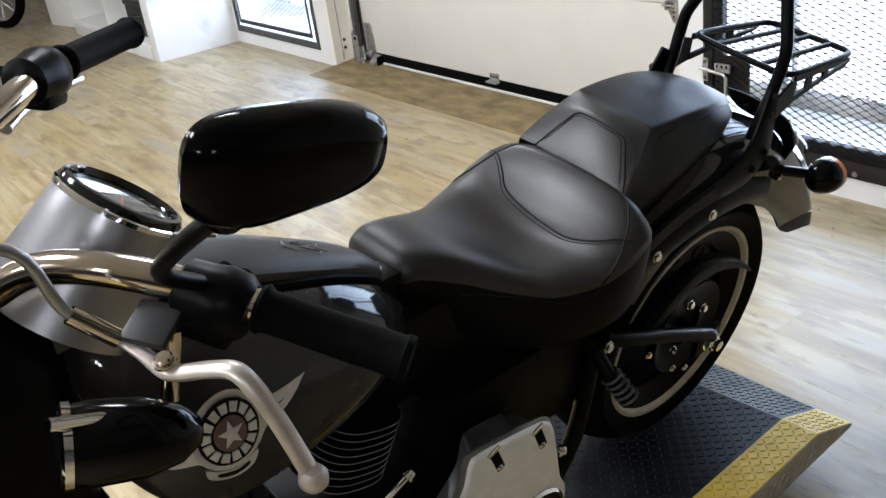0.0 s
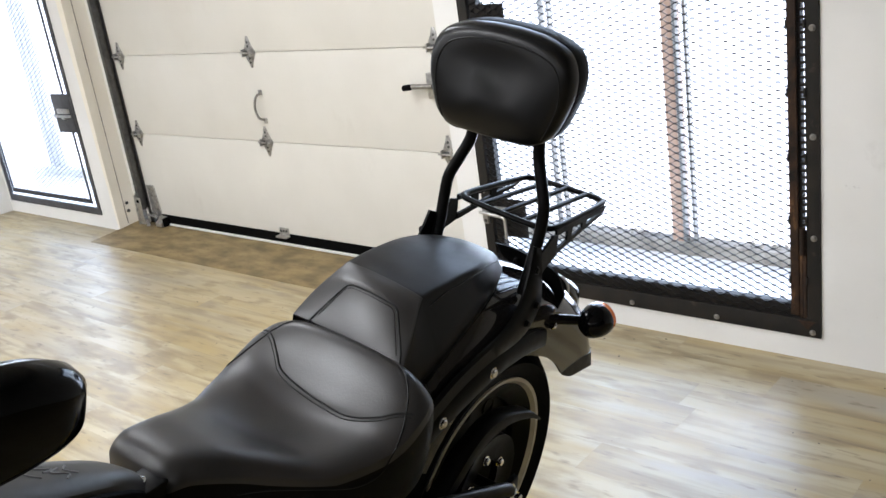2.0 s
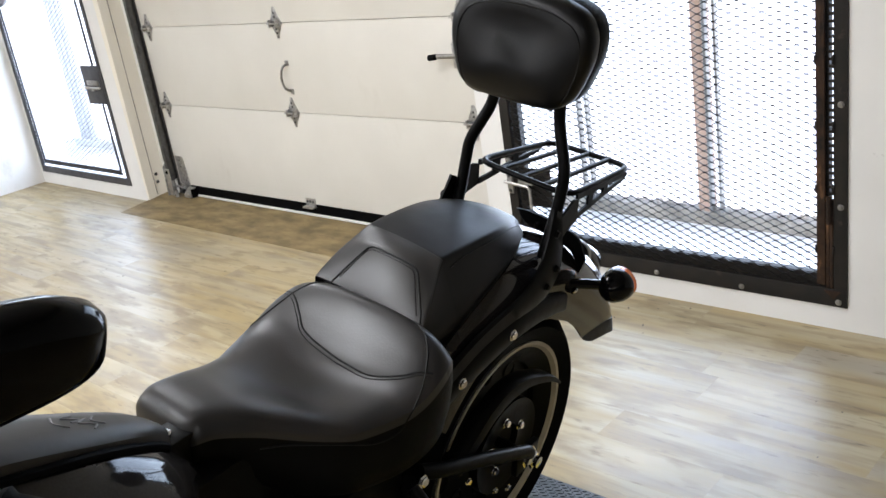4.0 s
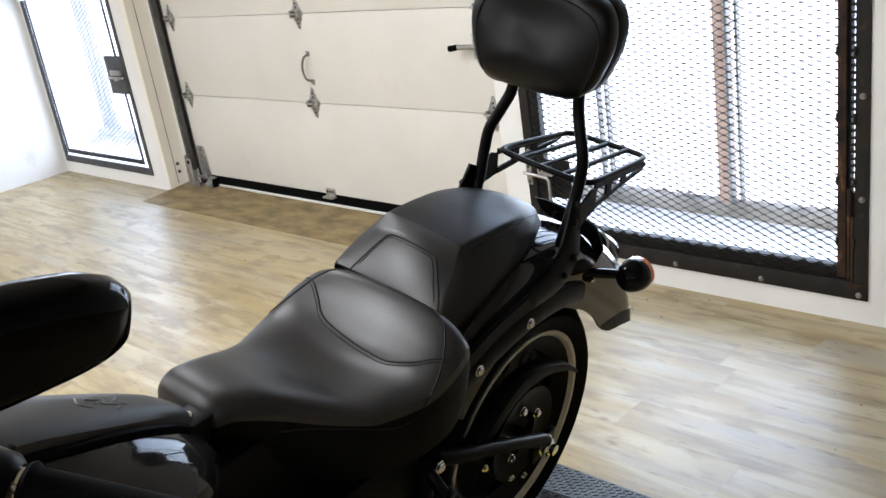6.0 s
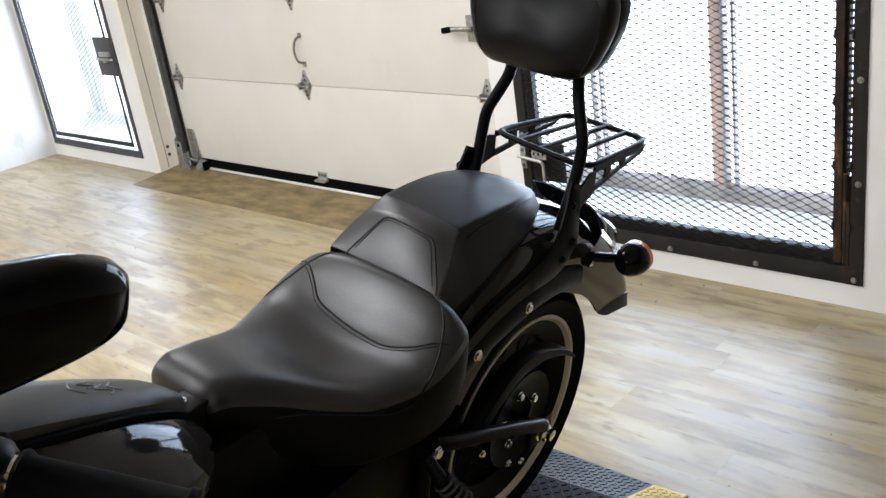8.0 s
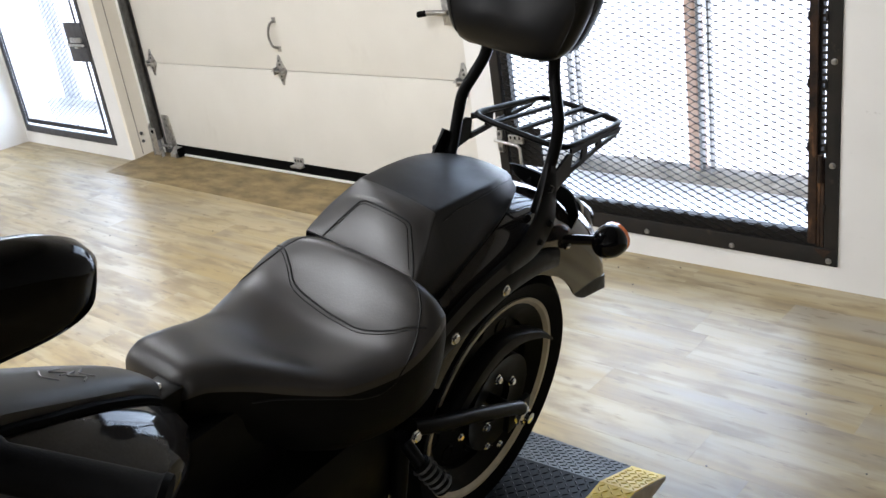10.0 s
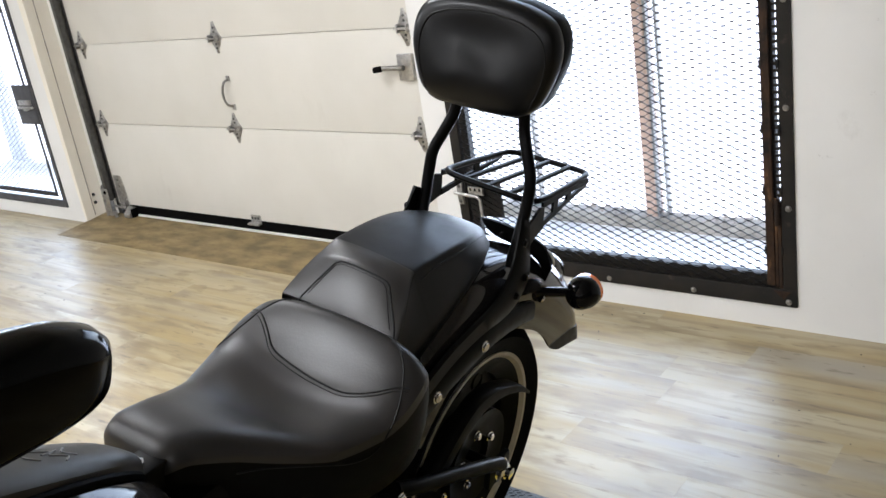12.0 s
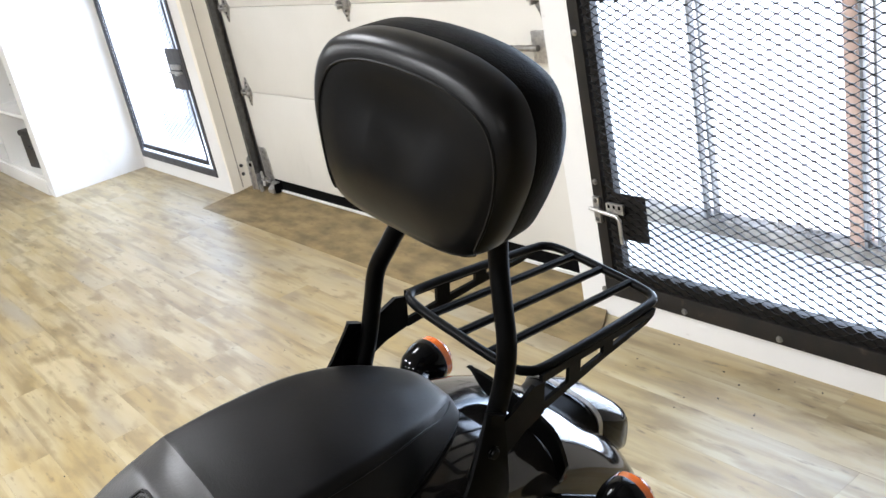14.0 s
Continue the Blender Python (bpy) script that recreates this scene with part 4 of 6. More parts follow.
def strut(s):
    pts = [(0.133, -0.40, 0.590), (0.133, -0.33, 0.632), (0.133, -0.26, 0.657), (0.134, -0.107, 0.678), (0.132, -0.02, 0.674), (0.129, 0.05, 0.660), (0.124, 0.11, 0.640)]
    P = spline(pts, 6)
    rings = []
    for k, p in enumerate(P):
        h = 0.027 - 0.006 * k / len(P)
        rings.append([((p.x + dx) * s, p.y, p.z + dz) for dx, dz in ((-0.012, -h), (0.003, -h), (0.007, -h * 0.75), (0.008, 0), (0.007, h * 0.75), (0.003, h), (-0.012, h))])
    st = part("fender_strut", loft(bmesh.new(), rings), M_DULL, bike, "black fender strut cover")
    for y, z in ((-0.107, 0.678), (-0.260, 0.659)):
        part("strut_bolt", bolt_head((0.141 * s, y, z), (s, 0, 0), 0.0085, 0.007), M_CHROME, st, "chrome bolt")


strut(1)
strut(-1)


def saddle(stations, n=48, p=2.3, q=2.6):
    """Loft of rounded sections: y, half width, base, top, crown."""
    rings = []
    for y, w, b, h, c in stations:
        ring = []
        for k in range(n):
            a = 2 * math.pi * k / n
            ca, sa = math.cos(a), math.sin(a)
            x = w * math.copysign(abs(ca) ** (2 / p), ca)
            zz = b + (h - b) * abs(sa) ** (2 / q) + c * (1 - (x / w) ** 2) if sa >= 0 else b - 0.012 * abs(sa)
            ring.append((x, y, zz))
        rings.append(ring)
    return loft(bmesh.new(), rings)


def filled(rows, n=6):
    """Rows filled in along a smooth curve."""
    out, A = [], np.array(rows, float)
    k = len(A)
    for i in range(k - 1):
        a, b, c, d = A[max(i - 1, 0)], A[i], A[i + 1], A[min(i + 2, k - 1)]
        for j in range(n):
            t = j / n
            out.append(0.5 * ((2 * b) + (c - a) * t + (2 * a - 5 * b + 4 * c - d) * t * t + (3 * b - 3 * c + d - a) * t ** 3))
    out.append(A[-1])
    return [tuple(r) for r in out]


def seat_loft(stations, n=15):
    """Loft of seat sections: y, half width, base, height, crown, shoulder drop."""
    rings = []
    for y, w, b, h, c, d in stations:
        right = []
        for k in range(n + 1):
            f = math.sin(0.5 * math.pi * k / n)
            right.append((w * f, h + c * (1 - f * f) - d * f ** 6))
        e = h - d
        right += [(w * 1.012, e - 0.10 * (e - b)), (w * 1.02, e - 0.3 * (e - b)), (w * 1.0, e - 0.6 * (e - b)), (w * 0.95, e - 0.85 * (e - b)), (w * 0.86, b), (w * 0.4, b - 0.006)]
        off = -0.042 * min(1.0, max(0.0, (-0.53 - y) / 0.16))
        rings.append([(x + off, y, z) for x, z in right] + [(-x + off, y, z) for x, z in right[:0:-1]])
    return loft(bmesh.new(), rings)


RIDER = filled([(-0.724, 0.040, 0.735, 0.758, 0.0, 0.014), (-0.716, 0.062, 0.720, 0.780, 0.002, 0.018), (-0.69, 0.074, 0.70, 0.790, 0.004, 0.024), (-0.64, 0.092, 0.655, 0.784, 0.002, 0.028), (-0.59, 0.116, 0.615, 0.770, -0.008, 0.030),
                (-0.53, 0.145, 0.597, 0.756, -0.026, 0.030), (-0.46, 0.168, 0.588, 0.754, -0.036, 0.030), (-0.42, 0.176, 0.585, 0.760, -0.034, 0.030), (-0.39, 0.178, 0.585, 0.770, -0.020, 0.030), (-0.36, 0.176, 0.590, 0.781, 0.0, 0.030),
                (-0.338, 0.170, 0.597, 0.786, 0.012, 0.030), (-0.320, 0.160, 0.605, 0.778, 0.014, 0.030), (-0.302, 0.140, 0.62, 0.755, 0.010, 0.030)])
rs = part("rider_seat", seat_loft(RIDER), M_SEAT, bike, "black leather rider seat with a dished back")
rs.data.materials.append(M_VINYL)
ring_n = 43
for p in rs.data.polygons:
    if p.index < ring_n * (len(RIDER) - 1) and 16 <= p.index % ring_n <= 26:
        p.material_index = 1
seam(rs, [(-0.165, -0.357, 0), (-0.135, -0.369, 0), (-0.107, -0.387, 0), (-0.080, -0.404, 0), (-0.03, -0.411, 0), (0.03, -0.416, 0), (0.075, -0.418, 0), (0.12, -0.405, 0), (0.146, -0.388, 0), (0.165, -0.376, 0)], (0, 0, -1), 0.0017, pair=0.006)
for s in (1, -1):
    line = [(0.086, -0.655, 0.748), (0.105, -0.62, 0.742), (0.135, -0.56, 0.720), (0.160, -0.505, 0.700), (0.170, -0.465, 0.700), (0.174, -0.440, 0.722), (0.176, -0.412, 0.752), (0.162, -0.382, 0.774), (0.138, -0.356, 0.778), (0.100, -0.328, 0.787), (0.030, -0.306, 0.79), (0.0, -0.303, 0.79)]
    seam(rs, [(x * s, y, z) for x, y, z in line], (-0.62 * s, 0.42, -0.60), 0.0015)


def boxy_saddle(stations, off=-0.020):
    """Loft of sections with a crowned top, rolled edges and sloped sides: y, half width at foot and top, foot, top, crown."""
    rings = []
    for y, wb, wt, b, h, c in stations:
        k = h - b
        right = [(wb * 0.55, b - 0.045), (wb * 0.84, b - 0.040), (wb * 0.90, b - 0.006), (wb * 0.965, b - 0.003), (wb, b + min(0.008, 0.15 * k)), (wb * 1.01, b + 0.22 * k), (wb + (wt - wb) * 0.30, b + 0.45 * k), (wb + (wt - wb) * 0.66, b + 0.72 * k),
                 (wb + (wt - wb) * 0.92, b + 0.91 * k), (wt + 0.0005, h - 0.0035), (wt - 0.0018, h - 0.0008), (wt - 0.006, h + 0.0004), (wt * 0.80, h + 0.36 * c), (wt * 0.55, h + 0.70 * c), (wt * 0.28, h + 0.92 * c)]
        full = right + [(0, h + c)] + [(-x, z) for x, z in right[::-1]] + [(0, b - 0.046)]
        rings.append([(x + off, y - 0.09 * x, z) for x, z in full])
    return loft(bmesh.new(), rings)


PILL = filled([(-0.292, 0.112, 0.108, 0.742, 0.752, 0.0), (-0.303, 0.124, 0.117, 0.730, 0.767, 0.002), (-0.3165, 0.128, 0.122, 0.728, 0.778, 0.005), (-0.3165, 0.129, 0.124, 0.728, 0.784, 0.009), (-0.285, 0.129, 0.114, 0.730, 0.811, 0.022), (-0.260, 0.128, 0.103, 0.733, 0.831, 0.026)], 3)[:-1]
PILL += filled([(-0.260, 0.128, 0.103, 0.733, 0.831, 0.026), (-0.240, 0.127, 0.0935, 0.735, 0.8455, 0.0155), (-0.226, 0.126, 0.0880, 0.737, 0.8545, 0.0065), (-0.2215, 0.126, 0.0870, 0.737, 0.8566, 0.0045), (-0.217, 0.126, 0.0866, 0.738, 0.8574, 0.0035), (-0.209, 0.126, 0.0865, 0.738, 0.8575, 0.003)], 3)[:-1]
PILL += filled([(-0.209, 0.126, 0.0865, 0.738, 0.8575, 0.003), (-0.15, 0.121, 0.088, 0.752, 0.8550, 0.004), (-0.07, 0.110, 0.086, 0.766, 0.8470, 0.005), (0.0, 0.094, 0.073, 0.774, 0.8325, 0.005), (0.05, 0.074, 0.054, 0.776, 0.815, 0.004),
                (0.082, 0.055, 0.037, 0.770, 0.800, 0.002), (0.102, 0.036, 0.022, 0.764, 0.782, 0.0), (0.110, 0.016, 0.010, 0.760, 0.768, 0.0)], 4)
ps = part("passenger_seat", boxy_saddle(PILL), M_LEATHER, bike, "black leather passenger seat with a stitched front panel")
# Front faces get the lighter, shinier leather, standing for the light they catch.
ps.data.materials.append(M_SEAT)
rows_front = sum(1 for q in PILL if q[0] < -0.2205)
for p in ps.data.polygons:
    if p.index < 32 * rows_front and 9 <= p.index % 32 <= 20:
        p.material_index = 1
FRONT = [(-0.108, 0.778), (-0.094, 0.800), (-0.066, 0.846), (-0.058, 0.8525), (-0.048, 0.8555), (-0.01, 0.8565), (0.034, 0.8555), (0.046, 0.8515), (0.054, 0.844), (0.088, 0.803), (0.100, 0.780)]
PANEL = (0, 0.79, -0.61)
seam(ps, [(x, -0.310 - 0.09 * x + 0.695 * (z - 0.801), z) for x, z in FRONT], PANEL, 0.0018)
seam(ps, [(x * 0.95 - 0.001, -0.310 - 0.09 * x + 0.695 * (z - 0.805), z - 0.004) for x, z in FRONT[1:-1]], PANEL, 0.0008)
for s in (1, -1):
    seam(ps, [(0, -0.215, 0.838), (0, -0.18, 0.842), (0, -0.14, 0.841), (0, -0.07, 0.834), (0, 0.0, 0.821), (0, 0.05, 0.802), (0, 0.085, 0.792)], (-s, 0, 0), 0.0013)


# backrest
def pad(outline, y0, rings_in, tilt):
    n = len(outline)
    c = Vector((0, 0, sum(p[1] for p in outline) / n))
    rings = []
    for sc, d in rings_in:
        rings.append([(x * sc + 0.008, y0 - 0.022 + d + (z - c.z) * tilt, c.z + 0.012 + (z - c.z) * sc * 0.94) for x, z in outline])
    return loft(bmesh.new(), rings)


half = [(0, 1.026), (0.058, 1.027), (0.093, 1.034), (0.116, 1.053), (0.132, 1.090), (0.143, 1.135), (0.140, 1.176), (0.120, 1.208), (0.078, 1.225), (0.034, 1.231), (0, 1.232)]
outl = [(p.x, p.y) for p in spline([(x, z, 0) for x, z in half] + [(-x, z, 0) for x, z in half[-2:0:-1]], 4, True)]
br = part("backrest", pad(outl, 0.056, ((0.3, -0.005), (0.62, -0.005), (0.82, -0.0035), (0.90, -0.0005), (0.95, 0.004), (0.98, 0.011), (0.996, 0.021), (0.999, 0.033), (0.992, 0.0365)), 0.10), M_PAD, bike, "black leather backrest pad with stitched edge")
part("back_shell", pad(outl, 0.056, ((0.992, 0.0365), (0.999, 0.0390), (1.0, 0.054), (0.993, 0.071), (0.955, 0.083), (0.8, 0.091), (0.3, 0.094)), 0.10), M_VINYL, br, "matt black vinyl back of the pad")
seam(br, [(x * 0.86 + 0.013, -0.1, 1.128 + (z - 1.128) * 0.85) for x, z in half[3:]] + [(-x * 0.86 + 0.013, -0.1, 1.128 + (z - 1.128) * 0.85) for x, z in half[-2:2:-1]], (0, 1, 0), 0.0016, smooth=4)
seam(br, [(-0.088, -0.1, 1.056), (-0.04, -0.1, 1.044), (0.012, -0.1, 1.042), (0.062, -0.1, 1.044), (0.112, -0.1, 1.056)], (0, 1, 0), 0.0020)
UP = [(0.104, 0.040, 0.76), (0.106, 0.065, 0.83), (0.108, 0.079, 0.885), (0.105, 0.086, 0.925), (0.089, 0.096, 0.965), (0.074, 0.106, 1.005), (0.070, 0.109, 1.05), (0.070, 0.113, 1.12)]
for s in (1, -1):
    up = part("backrest_upright", bar(mirrored(UP, s), 0.0112, 12, smooth=6), M_SATIN, bike, "black steel upright tube")
    top = spline([(-0.300, 0.700, 0), (-0.265, 0.712, 0), (-0.215, 0.725, 0), (-0.160, 0.733, 0), (-0.105, 0.739, 0), (-0.050, 0.751, 0), (-0.008, 0.777, 0), (0.018, 0.812, 0), (0.034, 0.842, 0), (0.044, 0.862, 0)], 3)
    low = spline([(-0.300, 0.664, 0), (-0.262, 0.676, 0), (-0.212, 0.690, 0), (-0.155, 0.698, 0), (-0.095, 0.699, 0), (-0.030, 0.695, 0), (0.022, 0.706, 0), (0.056, 0.742, 0), (0.064, 0.790, 0), (0.066, 0.850, 0)], 3)

    def side_x(z):
        return 0.136 - 0.16 * max(0.0, z - 0.745)

    ring_of = []
    for a, b in zip(top, low):
        m_a, m_b = a.lerp(b, 0.12), b.lerp(a, 0.12)
        ring_of.append([(s * (side_x(q.y) + dx), q.x, q.y) for q, dx in ((a, 0.0), (m_a, 0.004), (m_b, 0.004), (b, 0.0), (b, -0.004), (a, -0.004))])
    part("mounting_plate", loft(bmesh.new(), ring_of), M_SATIN, up, "black curved mounting plate")
    for y, z in ((0.040, 0.818), (0.034, 0.752), (0.002, 0.728)):
        part("plate_bolt", bolt_head(((side_x(z) + 0.004) * s, y, z), (s, 0, 0), 0.006, 0.006), M_SATIN, up)
arch = filled([(-0.034, 0.773, 0.10), (-0.022, 0.7745, 0.55), (0.0, 0.776, 0.9), (0.045, 0.773, 1.0), (0.085, 0.765, 1.0), (0.108, 0.756, 1.0), (0.122, 0.740, 1.0), (0.133, 0.712, 1.0)], 3)
brace = part("cross_brace", loft(bmesh.new(), [[(x, 0.161, z), (x, 0.167, z), (x * (1 - 0.1 * k), 0.173, z - 0.038 * k), (x * (1 - 0.1 * k), 0.167, z - 0.038 * k)] for x, z, k in arch]), M_SATIN, bike, "black arched cross brace over the fender")
for x in (0.020, 0.070):
    part("brace_bolt", bolt_head((x, 0.161, 0.752), (0, -1, 0.1), 0.006, 0.005), M_SATIN, brace)

# luggage rack
ring = [(0.106, 0.15, 0.859), (0.104, 0.25, 0.847), (0.098, 0.352, 0.834), (0.090, 0.378, 0.831), (0.065, 0.387, 0.830), (0, 0.388, 0.831), (-0.065, 0.387, 0.832), (-0.090, 0.378, 0.833), (-0.098, 0.352, 0.836), (-0.100, 0.25, 0.853), (-0.100, 0.15, 0.869), (-0.092, 0.124, 0.872), (-0.065, 0.115, 0.872), (0, 0.114, 0.868), (0.075, 0.115, 0.864), (0.098, 0.126, 0.862)]
rk = part("luggage_rack", bar(ring, 0.0060, 10, closed=True, smooth=3), M_SATIN, bike, "black tubular luggage rack")
for x in (-0.048, 0.0, 0.048):
    part("slat", bar([(x, 0.115, 0.868 - x * 0.055), (x, 0.387, 0.831)], 0.0054, 8), M_SATIN, rk)
for s in (1, -1):
    solid = [(0.030, 0.800), (0.062, 0.790), (0.100, 0.806), (0.136, 0.812), (0.136, 0.856), (0.118, 0.862), (0.084, 0.848), (0.050, 0.840), (0.034, 0.826)]
    pl = part("side_plate", loft(bmesh.new(), [[(s * (0.116 - 0.05 * max(0, y - 0.06)) + dx * s, y, z - (0.006 if s > 0 else 0.0)) for y, z in solid] for dx in (0.0, 0.005)]), M_SATIN, rk, "black slotted side plate")
    tilt = -0.006 if s > 0 else 0.0
    for strip in ([(0.134, 0.8545), (0.20, 0.8465), (0.27, 0.8375), (0.340, 0.8285), (0.362, 0.8245), (0.366, 0.833), (0.30, 0.8435), (0.20, 0.8575), (0.134, 0.866)],
                  [(0.134, 0.812), (0.19, 0.8150), (0.25, 0.8185), (0.31, 0.819), (0.345, 0.8195), (0.362, 0.8245), (0.300, 0.8285), (0.22, 0.8275), (0.134, 0.8245)],
                  [(0.184, 0.822), (0.206, 0.823), (0.206, 0.850), (0.184, 0.854)], [(0.252, 0.824), (0.272, 0.824), (0.272, 0.842), (0.252, 0.845)]):
        part("plate_web", loft(bmesh.new(), [[(s * (0.1135 - 0.045 * max(0, y - 0.06)) + dx * s, y, z + tilt) for y, z in strip] for dx in (0.0, 0.005)]), M_SATIN, pl)

# turn signals, tail lamp
for s in (1, -1):
    at_ = along((0.187 * s, 0.207 + 0.010 * (1 - s), 0.656), (0.05 * s, 1, 0))
    sg = part("turn_signal", lathe(bmesh.new(), [(0, -0.042), (0.015, -0.038), (0.027, -0.025), (0.034, -0.004), (0.035, 0.010), (0.033, 0.014), (0, 0.014)], at_, 28), M_GLOSS, bike, "black bullet turn signal with amber lens")
    part("lens", lathe(bmesh.new(), [(0.0340, 0.011), (0.0340, 0.022), (0.027, 0.030), (0, 0.033)], at_, 28), M_AMBER, sg, "amber lens")
    part("stalk", bar([(0.112 * s, 0.130, 0.668), (0.135 * s, 0.150, 0.666), (0.170 * s, 0.192 + 0.010 * (1 - s), 0.658)], 0.0105, 10), M_GLOSS, sg)
    part("stalk_nut", bolt_head((0.128 * s, 0.140, 0.655), (0.6 * s, 0.4, -0.4), 0.008, 0.006), M_CHROME, sg)
bm = bmesh.new()
rings = []
for d, sc in ((0.0, 0.94), (0.010, 1.0), (0.066, 1.0), (0.086, 0.94), (0.094, 0.82), (0.097, 0.5)):
    rings.append([(0.066 * sc * math.copysign(abs(math.cos(a)) ** 0.55, math.cos(a)), 0.308 + d, 0.622 - d * 0.62 + 0.048 * sc * math.copysign(abs(math.sin(a)) ** 0.55, math.sin(a))) for a in [2 * math.pi * k / 28 for k in range(28)]])
tl = part("tail_lamp", loft(bm, rings), M_GLOSS, bike, "gloss black tail lamp")
part("lamp_gasket", loft(bmesh.new(), [[(p[0] * 1.05, p[1] - 0.004, p[2] + 0.002) for p in rings[1]], [(p[0] * 1.06, p[1] + 0.003, p[2] + 0.002) for p in rings[1]]]), M_GALV, tl, "pale metal gasket")
part("lamp_base", loft(bmesh.new(), [[(p[0] * 1.02, p[1] - 0.004, p[2]) for p in rings[1]], [(p[0] * 0.8, p[1] - 0.05, p[2] * 0.9 + 0.070) for p in rings[0]]]), M_SATIN, tl)
part("lamp_bracket", cube(-0.03, 0.03, 0.29, 0.345, 0.555, 0.585, 0.006), M_SATIN, tl)

# swing arm, guards, pegs
for s in (1, -1):
    sw = part("swing_arm", bar([(0.12 * s, -0.34, 0.508), (0.134 * s, -0.289, 0.487), (0.142 * s, -0.169, 0.433), (0.146 * s, -0.029, 0.360), (0.146 * s, -0.005, 0.342)], 0.0145, 12, smooth=4), M_SATIN, bike)
    part("axle_plate", cube(0.138 * s - 0.007, 0.138 * s + 0.007, -0.045, 0.035, AXLE - 0.025, AXLE + 0.028, 0.004), M_SATIN, sw)
part("rear_axle", bar([(-0.165, 0, AXLE), (0.155, 0, AXLE)], 0.012, 12), M_SATIN, bike)
nut = part("axle_nut", bolt_head((0.141, 0, AXLE), (1, 0, 0), 0.0205, 0.018), M_CHROME, bike, "chrome axle nut")
part("axle_end", lathe(bmesh.new(), [(0.012, 0), (0.012, 0.012), (0, 0.014)], along((0.157, 0, AXLE), (1, 0, 0)), 14), M_CHROME, nut)
g_top = spline([(-0.250, 0.445, 0), (-0.180, 0.493, 0), (-0.125, 0.524, 0), (-0.068, 0.536, 0), (0.002, 0.521, 0), (0.085, 0.478, 0), (0.128, 0.440, 0)], 4)
g_low = [a.lerp(b, 0.45) for a, b in zip(g_top, spline([(-0.190, 0.395, 0), (-0.128, 0.430, 0), (-0.092, 0.446, 0), (-0.050, 0.455, 0), (0.020, 0.456, 0), (0.085, 0.438, 0), (0.130, 0.416, 0)], 4))]
part("belt_guard", loft(bmesh.new(), [[(0.128 + dx, a.x + (b.x - a.x) * f, a.y + (b.y - a.y) * f) for dx, f in ((-0.030, 0.02), (-0.014, -0.06), (-0.002, 0.02), (0.003, 0.16), (0.004, 0.5), (0.002, 0.98), (-0.001, 1.0), (-0.001, 0.2), (-0.010, 0.06), (-0.030, 0.10))] for a, b in zip(g_top, g_low)]), M_DULL, bike, "black belt guard")
peg = part("passenger_peg", bar([(0.13, -0.37, 0.50), (0.165, -0.37, 0.470)], 0.012, 10), M_SATIN, bike, "folded passenger peg with ribbed bright end")
for k in range(5):
    f = k / 4
    part("peg_rib", lathe(bmesh.new(), [(0.018, -0.0028), (0.021, 0), (0.018, 0.0028)], along((0.165 + 0.028 * f, -0.365 + 0.02 * f, 0.465 - 0.04 * f), (0.55, 0.35, -0.75)), 20), M_TRACK, peg)
part("peg_core", bar([(0.16, -0.368, 0.472), (0.196, -0.344, 0.418)], 0.0175, 12), M_SATIN, peg)
part("mount_bolt", bolt_head((0.155, -0.378, 0.535), (1, 0, 0.1), 0.0095, 0.008), M_CHROME, bike, "chrome bolt")
for y, z in ((-0.20, 0.394), (-0.10, 0.300), (-0.05, 0.272)):
    part("frame_bolt", bolt_head((0.13, y, z), (1, 0, 0), 0.006, 0.006), M_CHROME, bike, "chrome bolt")

# tank and console
TANK = filled([(-1.205, 0.05, 0.86, 0.885, 0.0), (-1.19, 0.10, 0.80, 0.918, 0.004), (-1.155, 0.150, 0.757, 0.938, 0.008), (-1.09, 0.174, 0.736, 0.934, 0.012), (-0.98, 0.166, 0.728, 0.895, 0.010),
               (-0.87, 0.142, 0.730, 0.852, 0.008), (-0.79, 0.108, 0.735, 0.805, 0.006), (-0.745, 0.06, 0.745, 0.765, 0.0)])
tank = part("fuel_tank", saddle(TANK, 48, 2.5, 2.3), M_TANK, bike, "charcoal grey fuel tank")
con = part("console", loft(bmesh.new(), [[(x, y, z) for x, z in ((-w, h - 0.035), (-w, h - 0.008), (-w * 0.8, h), (-w * 0.3, h + 0.004), (w * 0.3, h + 0.004), (w * 0.8, h), (w, h - 0.008), (w, h - 0.035))] for y, w, h in filled([(-1.20, 0.045, 0.960), (-1.15, 0.055, 0.970), (-1.08, 0.056, 0.960), (-0.98, 0.052, 0.930), (-0.88, 0.044, 0.884), (-0.79, 0.03, 0.836), (-0.75, 0.015, 0.80)], 4)]), M_CONSOLE, bike, "charcoal tank console")
for s in (1, -1):
    line = drape(tank, [(s * 0.056, -1.15, 0), (s * 0.058, -1.08, 0), (s * 0.054, -0.98, 0), (s * 0.047, -0.88, 0), (s * 0.034, -0.80, 0), (s * 0.02, -0.76, 0)], (0, 0, -1), 0.002)
    part("trim_strip", tube(bmesh.new(), line, 0.007, 8), M_RUBBER, con, "black rubber trim")
for line in ([(-0.017, -0.862), (-0.011, -0.878), (-0.005, -0.858), (0.001, -0.872)], [(-0.006, -0.850), (0.003, -0.864), (0.010, -0.846), (0.019, -0.854)], [(-0.015, -0.888), (0.0, -0.893), (0.012, -0.880)], [(-0.010, -0.838), (0.0, -0.846), (0.010, -0.834)]):
    part("script_stroke", tube(bmesh.new(), drape(con, [(x, y, 0) for x, y in line], (0, 0, -1), 0.0003, 5), 0.0014, 6), M_DARKMETAL, con, "small grey script")
sp_m = along((0, -1.088, 1.040), (0, 0.62, 0.785))
